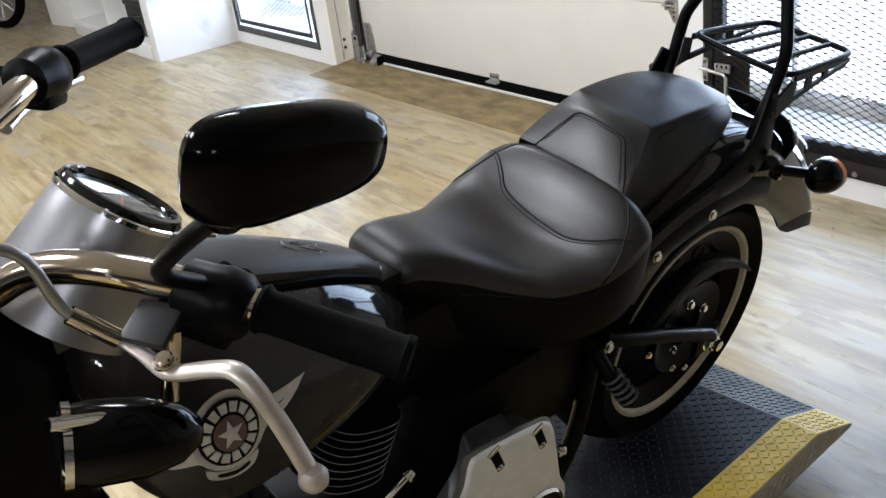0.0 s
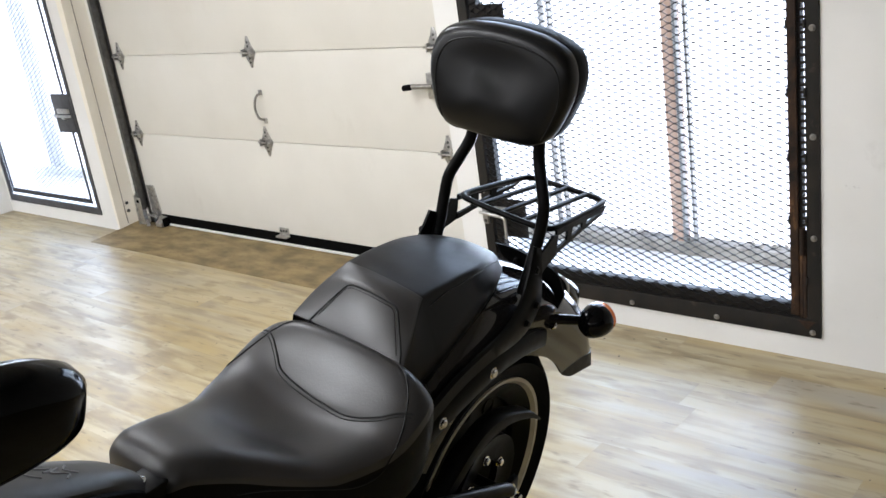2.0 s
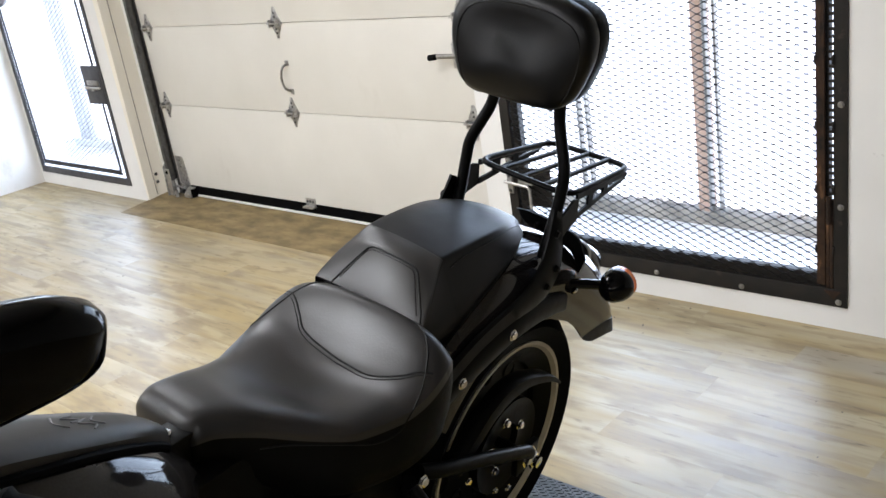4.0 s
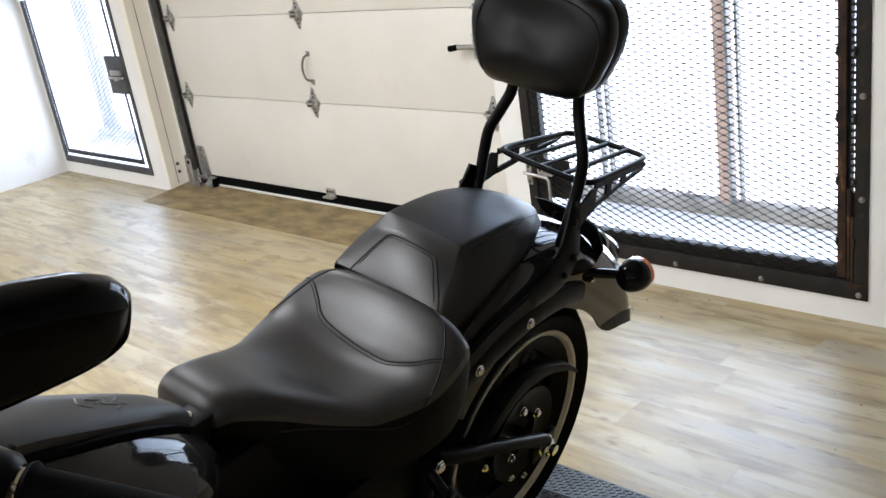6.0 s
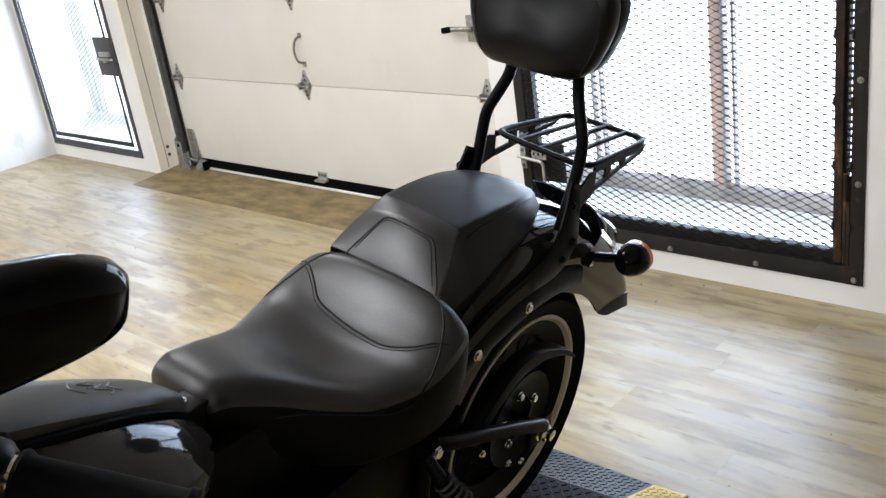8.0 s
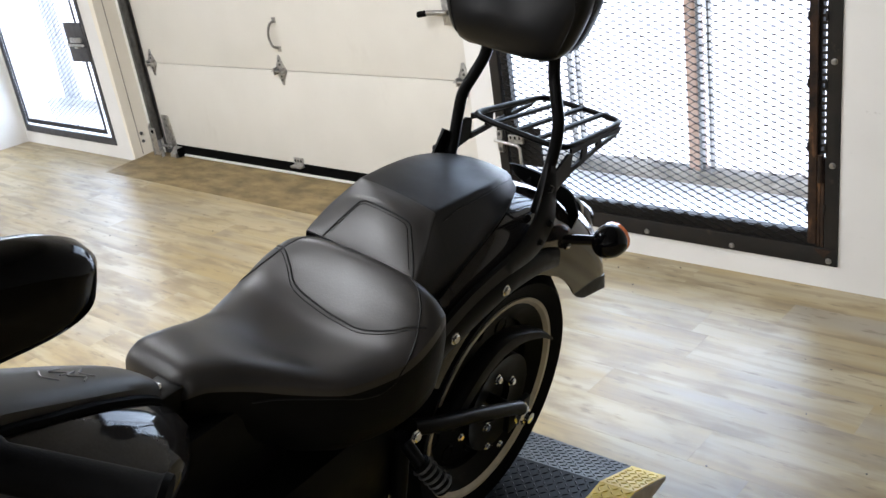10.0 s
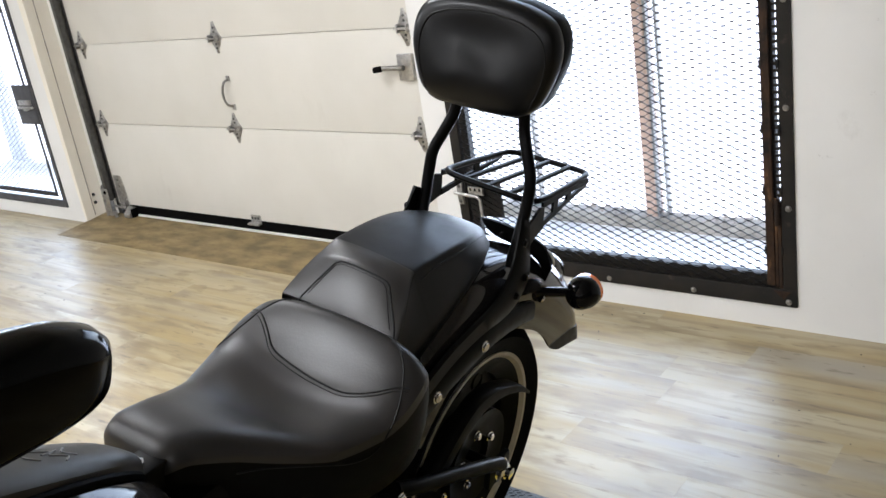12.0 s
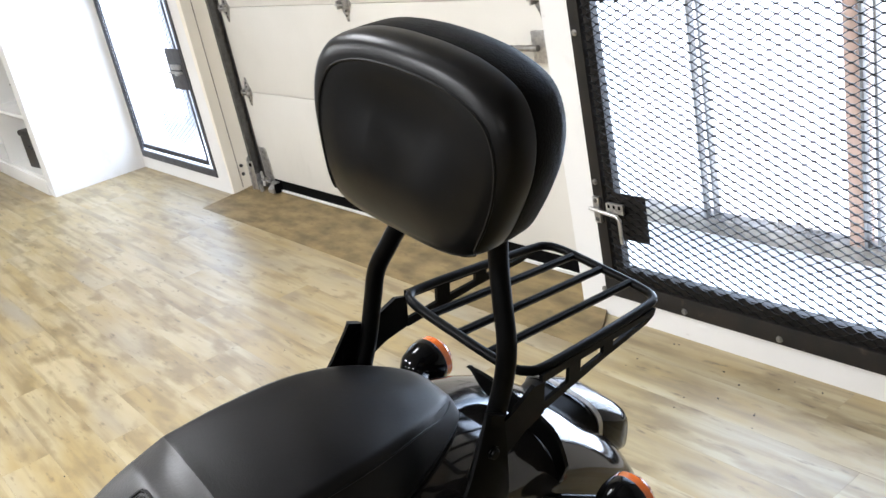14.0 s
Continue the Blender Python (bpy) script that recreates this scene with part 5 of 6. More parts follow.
sp = part("speedometer", lathe(bmesh.new(), [(0.090, -0.13), (0.082, -0.08), (0.073, -0.03), (0.069, -0.006), (0.067, 0.003), (0.060, 0.004), (0.058, 0.0), (0, 0.0)], sp_m, 48), M_GUNMETAL, bike, "round speedometer in a grey metal pod")
part("dial", lathe(bmesh.new(), [(0.058, 0.001), (0, 0.001)], sp_m, 40), M_DIAL, sp, "dark dial")
bz = part("bezel", lathe(bmesh.new(), [(0.054, 0.001), (0.0555, 0.010), (0.059, 0.0135), (0.064, 0.0125), (0.0665, 0.008), (0.067, 0.002)], sp_m, 48), M_BEZEL, sp, "thick black bezel")
part("bezel_rim", lathe(bmesh.new(), [(0.0665, 0.001), (0.0680, 0.0042), (0.0700, 0.0030), (0.0705, -0.002)], sp_m, 48), M_CHROME, bz, "thin chrome rim")
for k in range(13):
    a = radians(-30 + 20 * k)
    part("dial_mark", cube(-0.0012, 0.0012, 0.040, 0.050, 0.0015, 0.0022, 0.0, sp_m @ Matrix.Rotation(a, 4, "Z")), M_WHITE, sp)
part("needle", cube(-0.001, 0.001, -0.008, 0.042, 0.004, 0.005, 0.0, sp_m @ Matrix.Rotation(radians(60), 4, "Z")), M_AMBER, sp)
glass = part("dial_glass", lathe(bmesh.new(), [(0.058, 0.006), (0, 0.0075)], sp_m, 40), M_GLASS, sp)
glass.visible_shadow = False
part("trip_knob", bar([(0.02, -1.02, 0.985), (0.035, -1.0, 0.985)], 0.008, 10), M_CHROME, con)

# tank badge: disc, ring of bars, star and wings
tt = tree_of(tank)


def on_tank(y, z, lift=0.0):
    hit = tt.ray_cast(Vector((0.6, y, z)), Vector((-1, 0, 0)))
    return hit[0] + hit[1] * lift


def flat_badge(name, outline, lift, thick, mat, parent, label=""):
    up_, dn = [on_tank(y, z, lift + thick) for y, z in outline], [on_tank(y, z, lift - 0.002) for y, z in outline]
    return part(name, loft(bmesh.new(), [dn, up_]), mat, parent, label)


def disc_outline(cy, cz, r, n=28):
    return [(cy + r * math.cos(2 * math.pi * k / n), cz + r * math.sin(2 * math.pi * k / n)) for k in range(n)]


BY, BZ = -1.083, 0.8255


def badge_shape(pts, n=4):
    return [(BY + p.x, BZ + p.y) for p in spline([(y, z, 0) for y, z in pts], n, True)]


bd = flat_badge("tank_badge", disc_outline(BY, BZ, 0.043, 36), 0.0, 0.003, M_BADGE, bike, "pewter winged badge")
for pts in ([(0.020, 0.034), (0.040, 0.014), (0.070, 0.007), (0.1106, 0.0034), (0.1095, 0.0015), (0.078, -0.013), (0.046, -0.018), (0.027, -0.030)], [(-0.016, 0.034), (-0.022, 0.027), (-0.034, 0.014), (-0.055, 0.0095), (-0.0765, -0.011), (-0.0755, -0.0135), (-0.0635, -0.0195), (-0.040, -0.021), (-0.026, -0.030)]):
    flat_badge("badge_wing", badge_shape(pts), -0.001, 0.003, M_BADGE, bd)
ribbon = flat_badge("badge_ribbon", badge_shape([(-0.034, -0.033), (-0.031, -0.046), (-0.006, -0.055), (0.018, -0.052), (0.027, -0.037), (0.016, -0.040), (-0.006, -0.044), (-0.024, -0.038)]), 0.0005, 0.003, M_BADGE, bd)
flat_badge("ribbon_bar", badge_shape([(-0.022, -0.0425), (-0.021, -0.0470), (-0.004, -0.0515), (0.012, -0.0490), (0.013, -0.0445), (-0.004, -0.0475)]), 0.0036, 0.0008, M_GLOSS, ribbon, "dark line of worn lettering")
flat_badge("badge_disc", disc_outline(BY, BZ, 0.036), 0.003, 0.002, M_GLOSS, bd, "black badge disc")
flat_badge("badge_ring", disc_outline(BY, BZ, 0.019), 0.005, 0.0015, M_REDENAMEL, bd, "dark red centre")
star = [(BY + (0.015 if k % 2 == 0 else 0.0062) * math.sin(math.pi * k / 5), BZ + (0.015 if k % 2 == 0 else 0.0062) * math.cos(math.pi * k / 5)) for k in range(10)]
flat_badge("badge_star", star, 0.0065, 0.0015, M_BADGE, bd)
for k in range(14):
    a0, a1 = 2 * math.pi * (k + 0.15) / 14, 2 * math.pi * (k + 0.85) / 14
    flat_badge("badge_bar", [(BY + r * math.cos(a), BZ + r * math.sin(a)) for r, a in ((0.0225, a0), (0.0225, a1), (0.0325, a1), (0.0325, a0))], 0.005, 0.001, M_BADGE, bd)

# handlebar and controls
HB = [(-0.37, -0.885, 1.050), (-0.30, -0.972, 1.070), (-0.25, -1.040, 1.088), (-0.18, -1.11, 1.10), (-0.11, -1.21, 1.085), (-0.05, -1.27, 1.035), (0.0, -1.285, 1.02), (0.05, -1.255, 1.030), (0.10, -1.212, 1.072), (0.17, -1.165, 1.088), (0.25, -1.095, 1.067), (0.370, -1.015, 1.038)]
hb = part("handlebar", bar(HB, 0.0160, 16, smooth=5), M_BRONZE, bike, "bronze-tinted chrome handlebar")
for g0, g1 in (((0.262, -1.087, 1.064), (0.376, -1.011, 1.037)), ((-0.262, -1.023, 1.083), (-0.375, -0.879, 1.048))):
    d = Vector(g1) - Vector(g0)
    m_ = along(g0, d)
    L_ = d.length
    part("grip", lathe(bmesh.new(), [(0.0, 0), (0.021, 0.0), (0.023, 0.004), (0.019, 0.010), (0.0195, L_ * 0.5), (0.0195, L_ - 0.010), (0.022, L_ - 0.006), (0.021, L_), (0, L_)], m_, 24), M_RUBBER, hb, "black rubber grip")
for c, d in (((0.232, -1.110, 1.066), (0.83, 0.55, -0.2)), ((-0.226, -1.065, 1.093), (-0.62, 0.75, -0.2))):
    m_ = along(c, d)
    sw = part("switch_housing", lathe(bmesh.new(), [(0, -0.036), (0.020, -0.036), (0.028, -0.030), (0.030, -0.010), (0.033, 0.004), (0.031, 0.024), (0.024, 0.032), (0, 0.033)], m_, 24), M_SATIN, hb, "black switch housing")
    part("switch_block", cube(-0.024, 0.028, -0.036, 0.012, -0.024, 0.024, 0.009, m_), M_SATIN, sw)
    for k in (-0.010, 0.010):
        part("switch_button", lathe(bmesh.new(), [(0.007, 0.033), (0.007, 0.039), (0.005, 0.041), (0, 0.041)], m_ @ Matrix.Rotation(radians(90), 4, "Y") @ Matrix.Translation((k, 0.004, 0)), 12), M_GLOSS, sw)
part("lever_perch", cube(-0.022, 0.020, -0.022, 0.022, -0.005, 0.005, 0.005, Matrix.Translation((0.224, -1.166, 1.064)) @ Matrix.Rotation(radians(32), 4, "Z") @ Matrix.Rotation(radians(14), 4, "X")), M_PERCH, hb, "grey clutch lever perch")
LV = spline([(0.20, -1.193, 1.053), (0.235, -1.185, 1.050), (0.265, -1.177, 1.045), (0.30, -1.159, 1.062), (0.325, -1.149, 1.072), (0.345, -1.143, 1.060), (0.365, -1.136, 1.033), (0.388, -1.128, 0.993)], 5)
lv = part("clutch_lever", tube(bmesh.new(), LV, [0.0056 + 0.0034 * min(1, k / 12) * (1 if k < 26 else 0.9) for k in range(len(LV))], 12, flat=0.75), M_LEVER, hb, "satin silver clutch lever")
part("lever_ball", lathe(bmesh.new(), [(0, -0.013), (0.008, -0.0105), (0.0125, -0.004), (0.0125, 0.004), (0.008, 0.0105), (0, 0.013)], Matrix.Translation((0.391, -1.127, 0.988)), 18), M_LEVER, lv)
part("pivot_screw", bolt_head((0.262, -1.178, 1.055), (0, -0.2, 1), 0.008, 0.007), M_BRONZE, lv, "bronze pivot screw")
part("clutch_cable", bar([(0.205, -1.20, 1.062), (0.19, -1.225, 1.09), (0.18, -1.25, 1.155), (0.15, -1.33, 1.16), (0.10, -1.42, 1.05), (0.08, -1.45, 0.8)], 0.0052, 10, smooth=5), M_GUNMETAL, hb, "grey braided clutch cable")
part("cable_ferrule", bar([(0.212, -1.193, 1.055), (0.193, -1.222, 1.085)], 0.0085, 12), M_BRONZE, hb, "brass cable ferrule")
part("brake_lever", bar([(-0.21, -1.12, 1.05), (-0.27, -1.06, 1.045), (-0.33, -0.98, 1.025)], 0.008, 10, smooth=4), M_SILVER, hb, "brushed silver brake lever")

# mirror
e1, e2, e3 = Vector((-0.10, 0.962, -0.205)).normalized(), Vector((0.10, 0.12, 0.963)).normalized(), Vector((0.985, 0.10, -0.10))
c0 = Vector((0.392, -1.125, 1.2865))
rings = []
for d, sc in ((-0.020, 0.80), (-0.016, 0.93), (-0.006, 1.0), (0.006, 0.97), (0.016, 0.85), (0.022, 0.6)):
    ring = []
    for k in range(40):
        a = 2 * math.pi * k / 40
        ca, sa = math.cos(a), math.sin(a)
        u_, v_ = 0.080 * math.copysign(abs(ca) ** 0.60, ca), 0.036 * math.copysign(abs(sa) ** 0.60, sa)
        v_ *= 1.0 - 0.16 * u_ / 0.08
        ring.append(c0 + e1 * u_ * sc + e2 * v_ * sc + e3 * d)
    rings.append(ring)
mir = part("mirror", loft(bmesh.new(), rings), M_BACK, bike, "black mirror on a short stem")
part("mirror_glass", loft(bmesh.new(), [[p - e3 * 0.0005 for p in rings[0]], [p - e3 * 0.0012 for p in rings[0]]]), M_CHROME, mir, "mirror glass")
part("stem", bar([(0.236, -1.125, 1.095), (0.255, -1.165, 1.135), (0.30, -1.172, 1.185), (0.37, -1.165, 1.255)], 0.0075, 10, smooth=5), M_SATIN, mir)
part("stem_boss", lathe(bmesh.new(), [(0.014, -0.012), (0.016, 0), (0.012, 0.014), (0, 0.016)], along((0.372, -1.165, 1.258), (0.4, 0, 0.9)), 16), M_GLOSS, mir)
part("mirror_screw", bolt_head(c0 + e1 * -0.045 + e2 * 0.006 + e3 * 0.018, e3, 0.0035, 0.002), M_CHROME, mir)

# front turn signal, fork, headlamp
m_ = along((0.246, -1.228, 0.984), (0.34, 0.92, -0.18))
sg = part("front_turn_signal", lathe(bmesh.new(), [(0, 0.075), (0.012, 0.072), (0.026, 0.055), (0.035, 0.025), (0.037, -0.02), (0.034, -0.036), (0, -0.036)], m_, 28), M_GLOSS, bike, "black bullet front turn signal")
part("lens", lathe(bmesh.new(), [(0.033, -0.036), (0.030, -0.044), (0, -0.05)], m_, 24), M_GLOSS, sg, "dark smoked lens")
part("lens_ring", lathe(bmesh.new(), [(0.0335, -0.034), (0.0375, -0.034), (0.0380, -0.041), (0.0335, -0.043)], m_, 28, closed=True), M_CHROME, sg, "chrome lens ring")
part("signal_clamp", bar([(0.248, -1.275, 1.036), (0.248, -1.225, 1.012)], 0.006, 10), M_CHROME, sg, "bright clamp bar")
part("signal_stalk", bar([(0.235, -1.17, 0.985), (0.225, -1.15, 1.05)], 0.008, 10), M_BRONZE, sg)
for s in (1, -1):
    fk = part("fork_leg", bar([(0.105 * s, -1.40, 1.02), (0.105 * s, -1.55, 0.64)], 0.036, 20), M_SATIN, bike, "black fork cover")
    part("slider", bar([(0.105 * s, -1.545, 0.65), (0.105 * s, -1.70, AXLE)], 0.027, 18), M_SATIN, fk)
part("neck_cover", saddle(filled([(-1.42, 0.05, 0.74, 0.93, 0.0), (-1.38, 0.10, 0.70, 0.97, 0.0), (-1.28, 0.10, 0.70, 0.985, 0.0), (-1.22, 0.09, 0.72, 0.97, 0.0), (-1.19, 0.05, 0.75, 0.93, 0.0)]), 32, 3, 3), M_SATIN, bike, "black steering neck cover")
part("triple_clamp", cube(-0.14, 0.14, -1.46, -1.36, 0.965, 0.995, 0.012), M_SATIN, bike)
for s in (1, -1):
    part("riser", bar([(0.05 * s, -1.36, 0.98), (0.05 * s, -1.262, 1.03)], 0.018, 14), M_CHROME, bike)
hl = part("headlamp", lathe(bmesh.new(), [(0, 0.13), (0.05, 0.12), (0.085, 0.07), (0.10, 0.0), (0.10, -0.02), (0.09, -0.03), (0, -0.035)], along((0, -1.56, 0.90), (0, 1, 0)), 32), M_GLOSS, bike, "black headlamp shell")
part("headlamp_lens", lathe(bmesh.new(), [(0.09, -0.03), (0.07, -0.045), (0, -0.052)], along((0, -1.56, 0.90), (0, 1, 0)), 32), M_GLASS, hl)
part("downtube_cover", cube(-0.11, 0.11, -1.40, -1.19, 0.16, 0.74, 0.03), M_SATIN, bike, "black frame cover before the engine")
part("front_axle", bar([(-0.12, -1.70, AXLE), (0.12, -1.70, AXLE)], 0.012, 12), M_SATIN, bike)

# frame, engine, cases
part("side_cover", cube(-0.11, 0.11, -0.72, -0.36, 0.36, 0.565, 0.03), M_SATIN, bike, "black oil tank and side cover")
part("crankcase", cube(-0.10, 0.10, -1.20, -0.60, 0.20, 0.46, 0.03), M_SATIN, bike, "black engine crankcase")


def cylinder(base, lean, n):
    ax = Vector((0, math.sin(radians(lean)), math.cos(radians(lean))))
    m_ = along(base, ax)
    cy = part("cylinder", lathe(bmesh.new(), [(0.050, 0), (0.050, 0.024 * n * 0.55)], m_, 28), M_SATIN, bike, "black engine cylinder with bright-edged fins")
    for k in range(n):
        z = 0.012 + k * 0.0125
        part("fin", loft(bmesh.new(), [[m_ @ Vector((0.070 * math.copysign(abs(math.cos(a)) ** 0.7, math.cos(a)), 0.070 * math.copysign(abs(math.sin(a)) ** 0.7, math.sin(a)), z + d)) for a in [2 * math.pi * j / 28 for j in range(28)]] for d in (0, 0.003)]), M_SATIN, cy)
        part("fin_edge", bar([m_ @ Vector((0.0705 * math.copysign(abs(math.cos(a)) ** 0.7, math.cos(a)), 0.0705 * math.copysign(abs(math.sin(a)) ** 0.7, math.sin(a)), z + 0.0015)) for a in [2 * math.pi * j / 28 for j in range(28)]], 0.0006, 4, closed=True), M_TRIM, cy)


cylinder((0.050, -0.88, 0.52), 20, 9)
cylinder((0.045, -1.02, 0.46), -22, 9)
for s in (1, -1):
    part("frame_tube", bar([(0.05 * s, -1.40, 0.90), (0.12 * s, -1.30, 0.5), (0.13 * s, -1.20, 0.20), (0.13 * s, -0.6, 0.17), (0.12 * s, -0.40, 0.25), (0.115 * s, -0.36, 0.50)], 0.016, 12, smooth=5), M_SATIN, bike)
PC = spline([(0, -0.486, 0.300), (0, -0.505, 0.340), (0, -0.528, 0.429), (0, -0.543, 0.482), (0, -0.555, 0.502), (0, -0.578, 0.515), (0, -0.640, 0.529), (0, -0.712, 0.541), (0, -0.730, 0.530), (0, -0.742, 0.47), (0, -0.80, 0.40), (0, -0.81, 0.30), (0, -0.76, 0.225), (0, -0.66, 0.185), (0, -0.55, 0.190), (0, -0.49, 0.23)], 4, True)
cc = Vector((0, -0.64, 0.36))


def case_ring(x, sc, grow=0.0):
    """The outline of the case at x, scaled about its middle and grown outwards towards the front and top."""
    return [(x, cc.y + (p.y - cc.y) * sc + (grow if p.y > cc.y else -2.6 * grow), cc.z + (p.z - cc.z) * sc + (1.0 * grow if p.z > cc.z else -grow)) for p in PC]


pc = part("primary_case", loft(bmesh.new(), [case_ring(x, sc) for x, sc in ((0.184, 1.0), (0.1895, 0.992), (0.192, 0.978), (0.1930, 0.955), (0.1935, 0.90), (0.194, 0.4))]), M_CASE, bike, "bright satin metal primary case")
# Bevel of the bright case, coloured dark as if mirroring the bike's underside.
part("case_bevel", loft(bmesh.new(), [case_ring(0.130, 0.97, -0.014), case_ring(0.165, 0.985, -0.008), case_ring(0.178, 1.0, 0.003), case_ring(0.181, 1.0, 0.0032), case_ring(0.186, 1.0, -0.0005)]), M_DARKMETAL, pc, "bevel of the case, darkened for its dark reflection")
for y, z in ((-0.676, 0.508), (-0.579, 0.488)):
    m_ = Matrix.Translation((0.1920, y, z)) @ Matrix.Rotation(radians(23), 4, "X")
    slot = part("case_slot", cube(-0.004, 0.0035, -0.0085, 0.0085, -0.030, 0.026, 0.003, m_), M_RUBBER, pc, "dark recessed slot")
    part("slot_lip", cube(0.001, 0.0055, -0.013, 0.013, 0.026, 0.032, 0.0015, m_), M_CHROME, slot, "bright lip over the slot")
    part("slot_screw", bolt_head(m_ @ Vector((0.003, -0.002, -0.020)), (1, 0, 0), 0.005, 0.004), M_CHROME, slot)
dc = part("derby_cover", lathe(bmesh.new(), [(0.078, 0.0), (0.080, 0.010), (0.074, 0.015), (0.070, 0.012), (0, 0.012)], along((0.186, -0.575, 0.265), (1, 0, 0)), 40), M_SATIN, pc, "black derby cover with a bright ring")
part("cover_ring", lathe(bmesh.new(), [(0.074, 0.0125), (0.078, 0.016), (0.082, 0.010)], along((0.186, -0.575, 0.265), (1, 0, 0)), 40), M_CHROME, dc)
part("case_bolt", bolt_head((0.178, -0.504, 0.392), (0.6, 0.8, 0), 0.009, 0.012), M_CHROME, pc)
rod = part("shift_rod", bar([(0.205, -0.95, 0.68 - 0.10), (0.205, -0.86, 0.625)], 0.0035, 8), M_CHROME, bike, "thin chrome shift rod")
part("rod_joint", bolt_head((0.205, -0.865, 0.622), (0, 0.8, 0.4), 0.006, 0.012), M_CHROME, rod)
part("side_stand", bar([(0.12, -0.75, 0.20), (0.19, -0.70, 0.10), (0.262, -0.66, -0.048)], 0.011, 10, smooth=4), M_SATIN, bike, "black side stand")


# ---- shelf and stored things at the west end ----
def shelf_unit(x0, x1, y0, y1, zs):
    th = thing("wall_shelf", "white open shelf unit standing against the wall", "shelf")
    part("plinth", cube(x0, x1, y0 - 0.01, y1, 0.0, 0.10, 0.003), M_SHELF, th)
    part("back_panel", cube(x0, x1, y1 - 0.02, y1, 0.10, 2.2), M_SHELF, th)
    for x in (x0, (x0 + x1) / 2, x1 - 0.025):
        part("side_panel", cube(x, x + 0.025, y0, y1 - 0.021, 0.10, 2.2, 0.002), M_SHELF, th)
    for z in zs:
        part("shelf_board", cube(x0 + 0.026, x1 - 0.026, y0 + 0.003, y1 - 0.022, z, z + 0.025, 0.002), M_SHELF, th)


shelf_unit(-7.6, -5.79, 2.36, 2.98, (0.10, 0.52, 0.94, 1.36, 1.78))


def stored_box(x, y, z, sx, sy, sz, label, turn=0):
    th = thing("storage_box", label, "box", "boxes on the shelf", pose(x, y, z, 0, 0, turn))
    part("body", cube(-sx / 2, sx / 2, -sy / 2, sy / 2, 0, sz * 0.86, 0.012), M_BLACKBOX, th)
    part("lid", cube(-sx / 2 - 0.008, sx / 2 + 0.008, -sy / 2 - 0.008, sy / 2 + 0.008, sz * 0.86, sz, 0.01), M_BLACKBOX, th)
    part("handle", bar([(-0.06, -sy / 2 - 0.006, sz * 0.6), (-0.04, -sy / 2 - 0.03, sz * 0.6), (0.04, -sy / 2 - 0.03, sz * 0.6), (0.06, -sy / 2 - 0.006, sz * 0.6)], 0.008, 8), M_BLACKBOX, th)


stored_box(-6.10, 2.60, 0.125, 0.40, 0.36, 0.27, "black plastic storage box on the bottom shelf", 6)
stored_box(-6.05, 2.62, 0.545, 0.34, 0.34, 0.30, "black plastic storage box on the middle shelf", -4)
stored_box(-6.35, 2.62, 0.965, 0.34, 0.34, 0.26, "black plastic storage box on an upper shelf", 3)

# parked motorcycle far off
far = thing("parked_motorcycle", "red and black motorcycle with a spoked wheel, parked far off", "motorcycle", "", pose(-8.75, 2.05, 0, 0, 0, 32))
hubm = Matrix.Translation((0, 0, 0.31)) @ Matrix.Rotation(radians(90), 4, "X")
fw = part("front_wheel", lathe(bmesh.new(), [(0.235, -0.03), (0.25, -0.045), (0.29, -0.04), (0.31, 0), (0.29, 0.04), (0.25, 0.045), (0.235, 0.03)], hubm, 40, closed=True), M_RUBBER, far, "black tyre")
part("rim", lathe(bmesh.new(), [(0.222, -0.02), (0.236, -0.028), (0.236, 0.028), (0.222, 0.02)], hubm, 40, closed=True), M_SILVER, fw, "bright rim")
part("hub", lathe(bmesh.new(), [(0, -0.05), (0.03, -0.05), (0.03, 0.05), (0, 0.05)], hubm, 20), M_SILVER, fw)
for k in range(24):
    a = 2 * math.pi * k / 24
    part("spoke", bar([hubm @ Vector((0.03 * math.cos(a), 0.03 * math.sin(a), 0.03 * (-1) ** k)), hubm @ Vector((0.228 * math.cos(a + 0.25 * (-1) ** (k // 2)), 0.228 * math.sin(a + 0.25 * (-1) ** (k // 2)), 0))], 0.003, 5), M_SILVER, fw)
for s in (1, -1):
    part("fork_leg", bar([(0, 0.09 * s, 0.31), (-0.28, 0.09 * s, 0.95)], 0.024, 12), M_SILVER, far)
part("fender", fender(0, 0.31, 0.36, 40, 150, 0.06, (0.03, 0.05, 0.05, 0.03), 20), M_RED, far, "red fender").matrix_local = Matrix.Rotation(radians(90), 4, "Z")
part("body", saddle(filled([(-1.5, 0.05, 0.75, 0.8, 0.0), (-1.2, 0.11, 0.65, 0.85, 0.01), (-0.8, 0.12, 0.6, 0.85, 0.01), (-0.5, 0.15, 0.6, 1.0, 0.01), (-0.25, 0.08, 0.75, 0.98, 0.0)]), 24), M_RED, far, "red bodywork").matrix_local = Matrix.Rotation(radians(-90), 4, "Z")
part("rear_wheel", lathe(bmesh.new(), [(0.235, -0.05), (0.25, -0.065), (0.29, -0.06), (0.31, 0), (0.29, 0.06), (0.25, 0.065), (0.235, 0.05)], Matrix.Translation((-1.4, 0, 0.31)) @ Matrix.Rotation(radians(90), 4, "X"), 40, closed=True), M_RUBBER, far, "black tyre")
part("engine_block", cube(-0.95, -0.45, -0.14, 0.14, 0.2, 0.6, 0.04), M_SATIN, far)
cart = thing("cardboard_carton", "white and blue cardboard carton on the floor", "carton", "", pose(-8.15, 2.60, 0, 0, 0, 10))
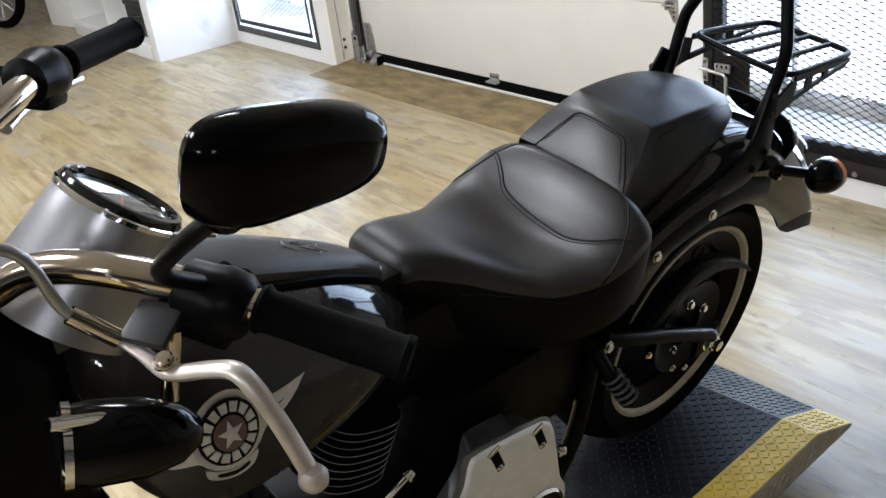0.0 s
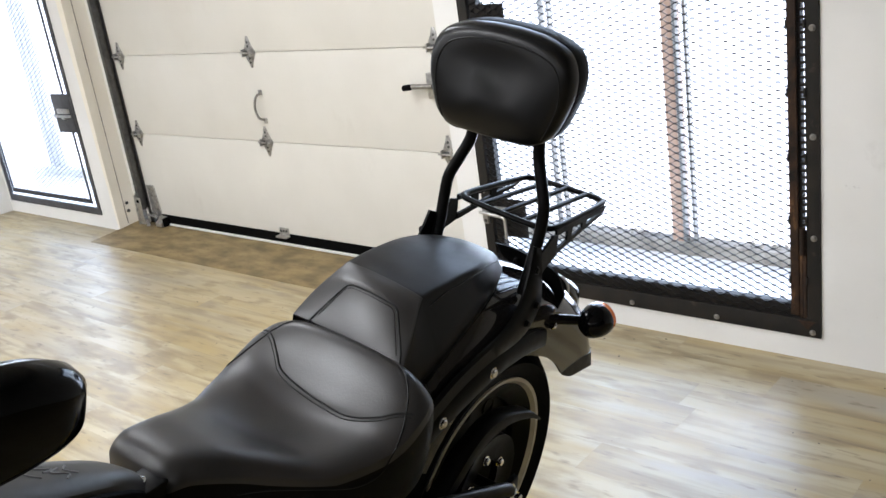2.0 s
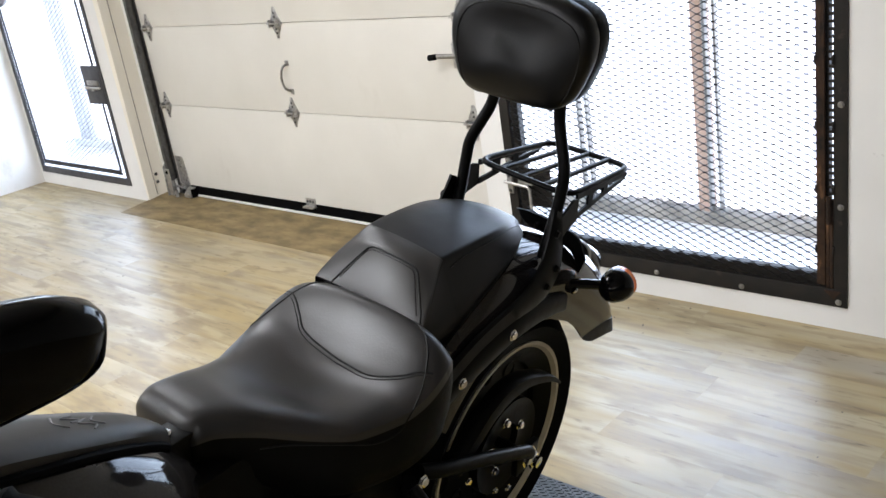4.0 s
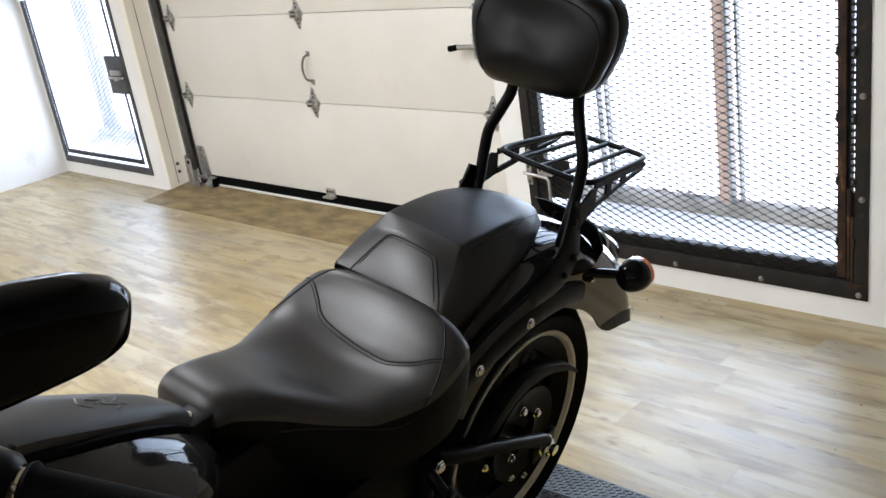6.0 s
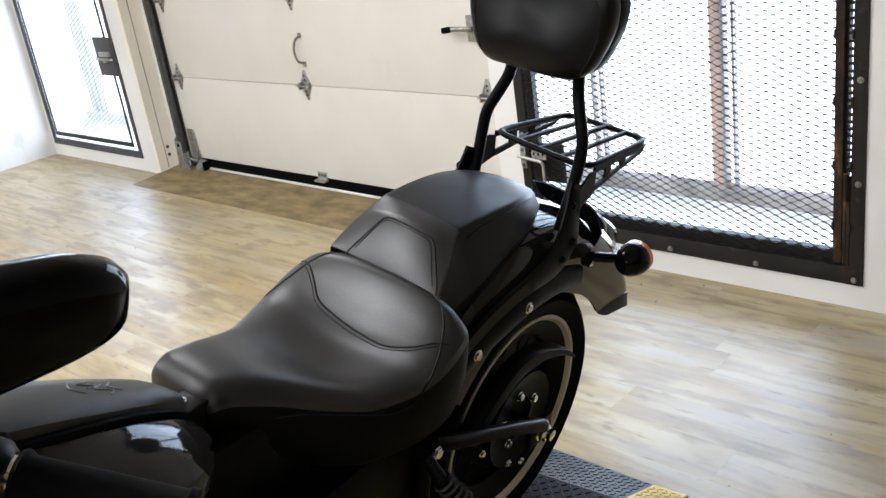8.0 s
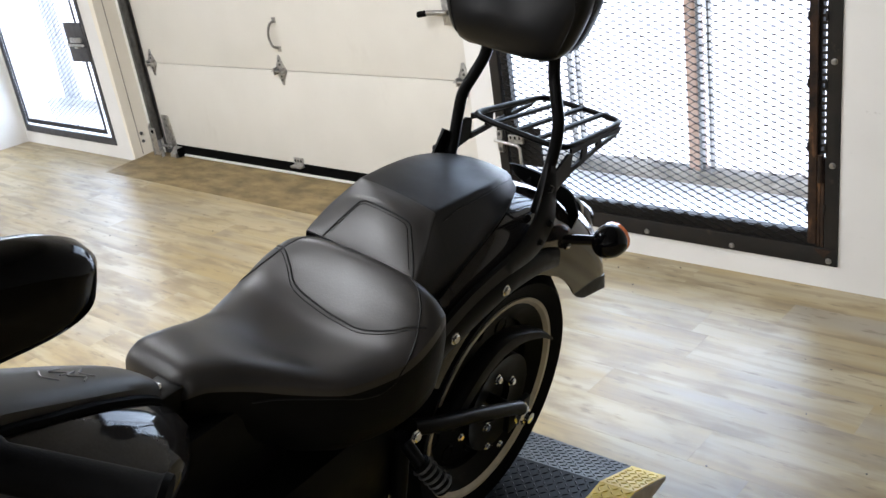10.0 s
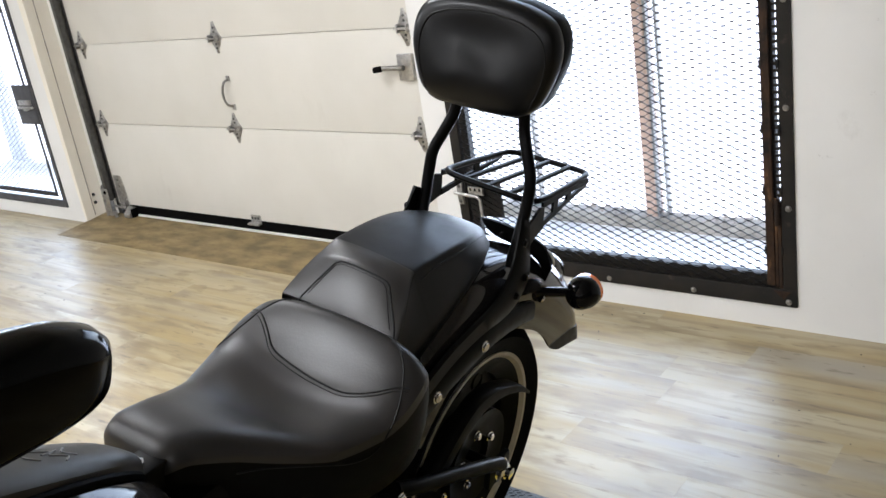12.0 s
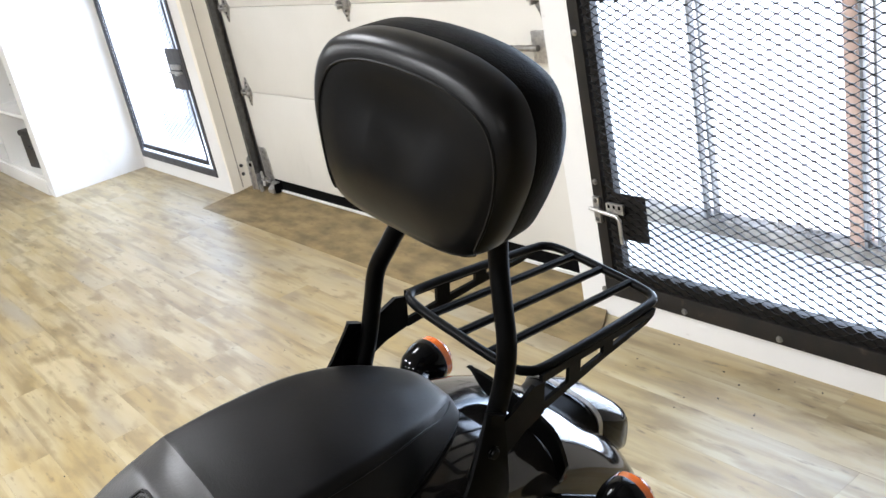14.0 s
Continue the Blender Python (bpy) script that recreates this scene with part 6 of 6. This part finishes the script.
part("body", cube(-0.25, 0.25, -0.2, 0.2, 0, 0.34, 0.006), M_SHELF, cart)
part("lid", cube(-0.255, 0.255, -0.205, 0.205, 0.30, 0.42, 0.006), M_BLUEBOX, cart, "blue lid")

# grit on the floor
rnd = random.Random(11)
bm = bmesh.new()
for k in range(90):
    gx, gy = rnd.uniform(-1.3, 1.4) if k % 3 else rnd.uniform(-4.5, -1.0), 2.95 - 0.9 * rnd.random() ** 1.7 if k % 4 else rnd.uniform(1.2, 2.9)
    r = rnd.uniform(0.0008, 0.0022)
    m_ = pose(gx, gy, 0.0008, 0, 0, rnd.uniform(0, 360))
    box(bm, -r * rnd.uniform(0.8, 2.4), r, -r, r * rnd.uniform(0.5, 1.5), -0.0005, r * 0.6, 0, m_)
tagged(link("floor_grit", bm, M_BLACKBOX, None, smooth=False), "scattered dark grit on the wooden floor", "grit", kind="stuff")

# ---- floor planks ----
PLANK_W, PLANK_L = 0.152, 1.22
plank_me = None
rnd = random.Random(7)
y = 2.992 - PLANK_W / 2
row = 0
spans = []
while y > -0.75:
    x = -9.6 + (rnd.random() if row % 3 else 0.4 * row % 1.0) * PLANK_L
    x0_ = x - PLANK_L / 2
    while x < 1.9:
        if plank_me is None:
            bm = cube(-PLANK_L / 2 + 0.0001, PLANK_L / 2 - 0.0001, -PLANK_W / 2 + 0.0001, PLANK_W / 2 - 0.0001, -0.006, 0.0, 0.0002)
            ob = link("plank", bm, M_FLOOR, floor, smooth=False)
            plank_me = ob.data
        else:
            ob = new("plank", plank_me)
            ob.parent = floor
        ob.location = (x, y, 0)
        x += PLANK_L
    spans.append((y, x0_, x - PLANK_L / 2))
    y -= PLANK_W
    row += 1

# the far rest of the floor, joined
verts, faces = [], []


def field_row(y, a, b):
    x = b
    while x > a:
        w = max(a, x - PLANK_L)
        k = len(verts)
        verts.extend([(w + 0.0003, y - PLANK_W / 2 + 0.0003, 0), (x - 0.0003, y - PLANK_W / 2 + 0.0003, 0), (x - 0.0003, y + PLANK_W / 2 - 0.0003, 0), (w + 0.0003, y + PLANK_W / 2 - 0.0003, 0)])
        faces.append((k, k + 1, k + 2, k + 3))
        x = w


for ry, a, b in spans:
    field_row(ry, FLOOR_X0, a)
    field_row(ry, b, FLOOR_X1)
while y > FLOOR_Y0 + PLANK_W / 2:
    field_row(y, FLOOR_X0, FLOOR_X1 - rnd.random() * PLANK_L)
    y -= PLANK_W
me = bpy.data.meshes.new("plank_field")
me.from_pydata(verts, [], faces)
me.materials.append(M_FLOOR)
ob = new("plank_field", me)
ob.parent = floor
ob["kind"] = "stuff"
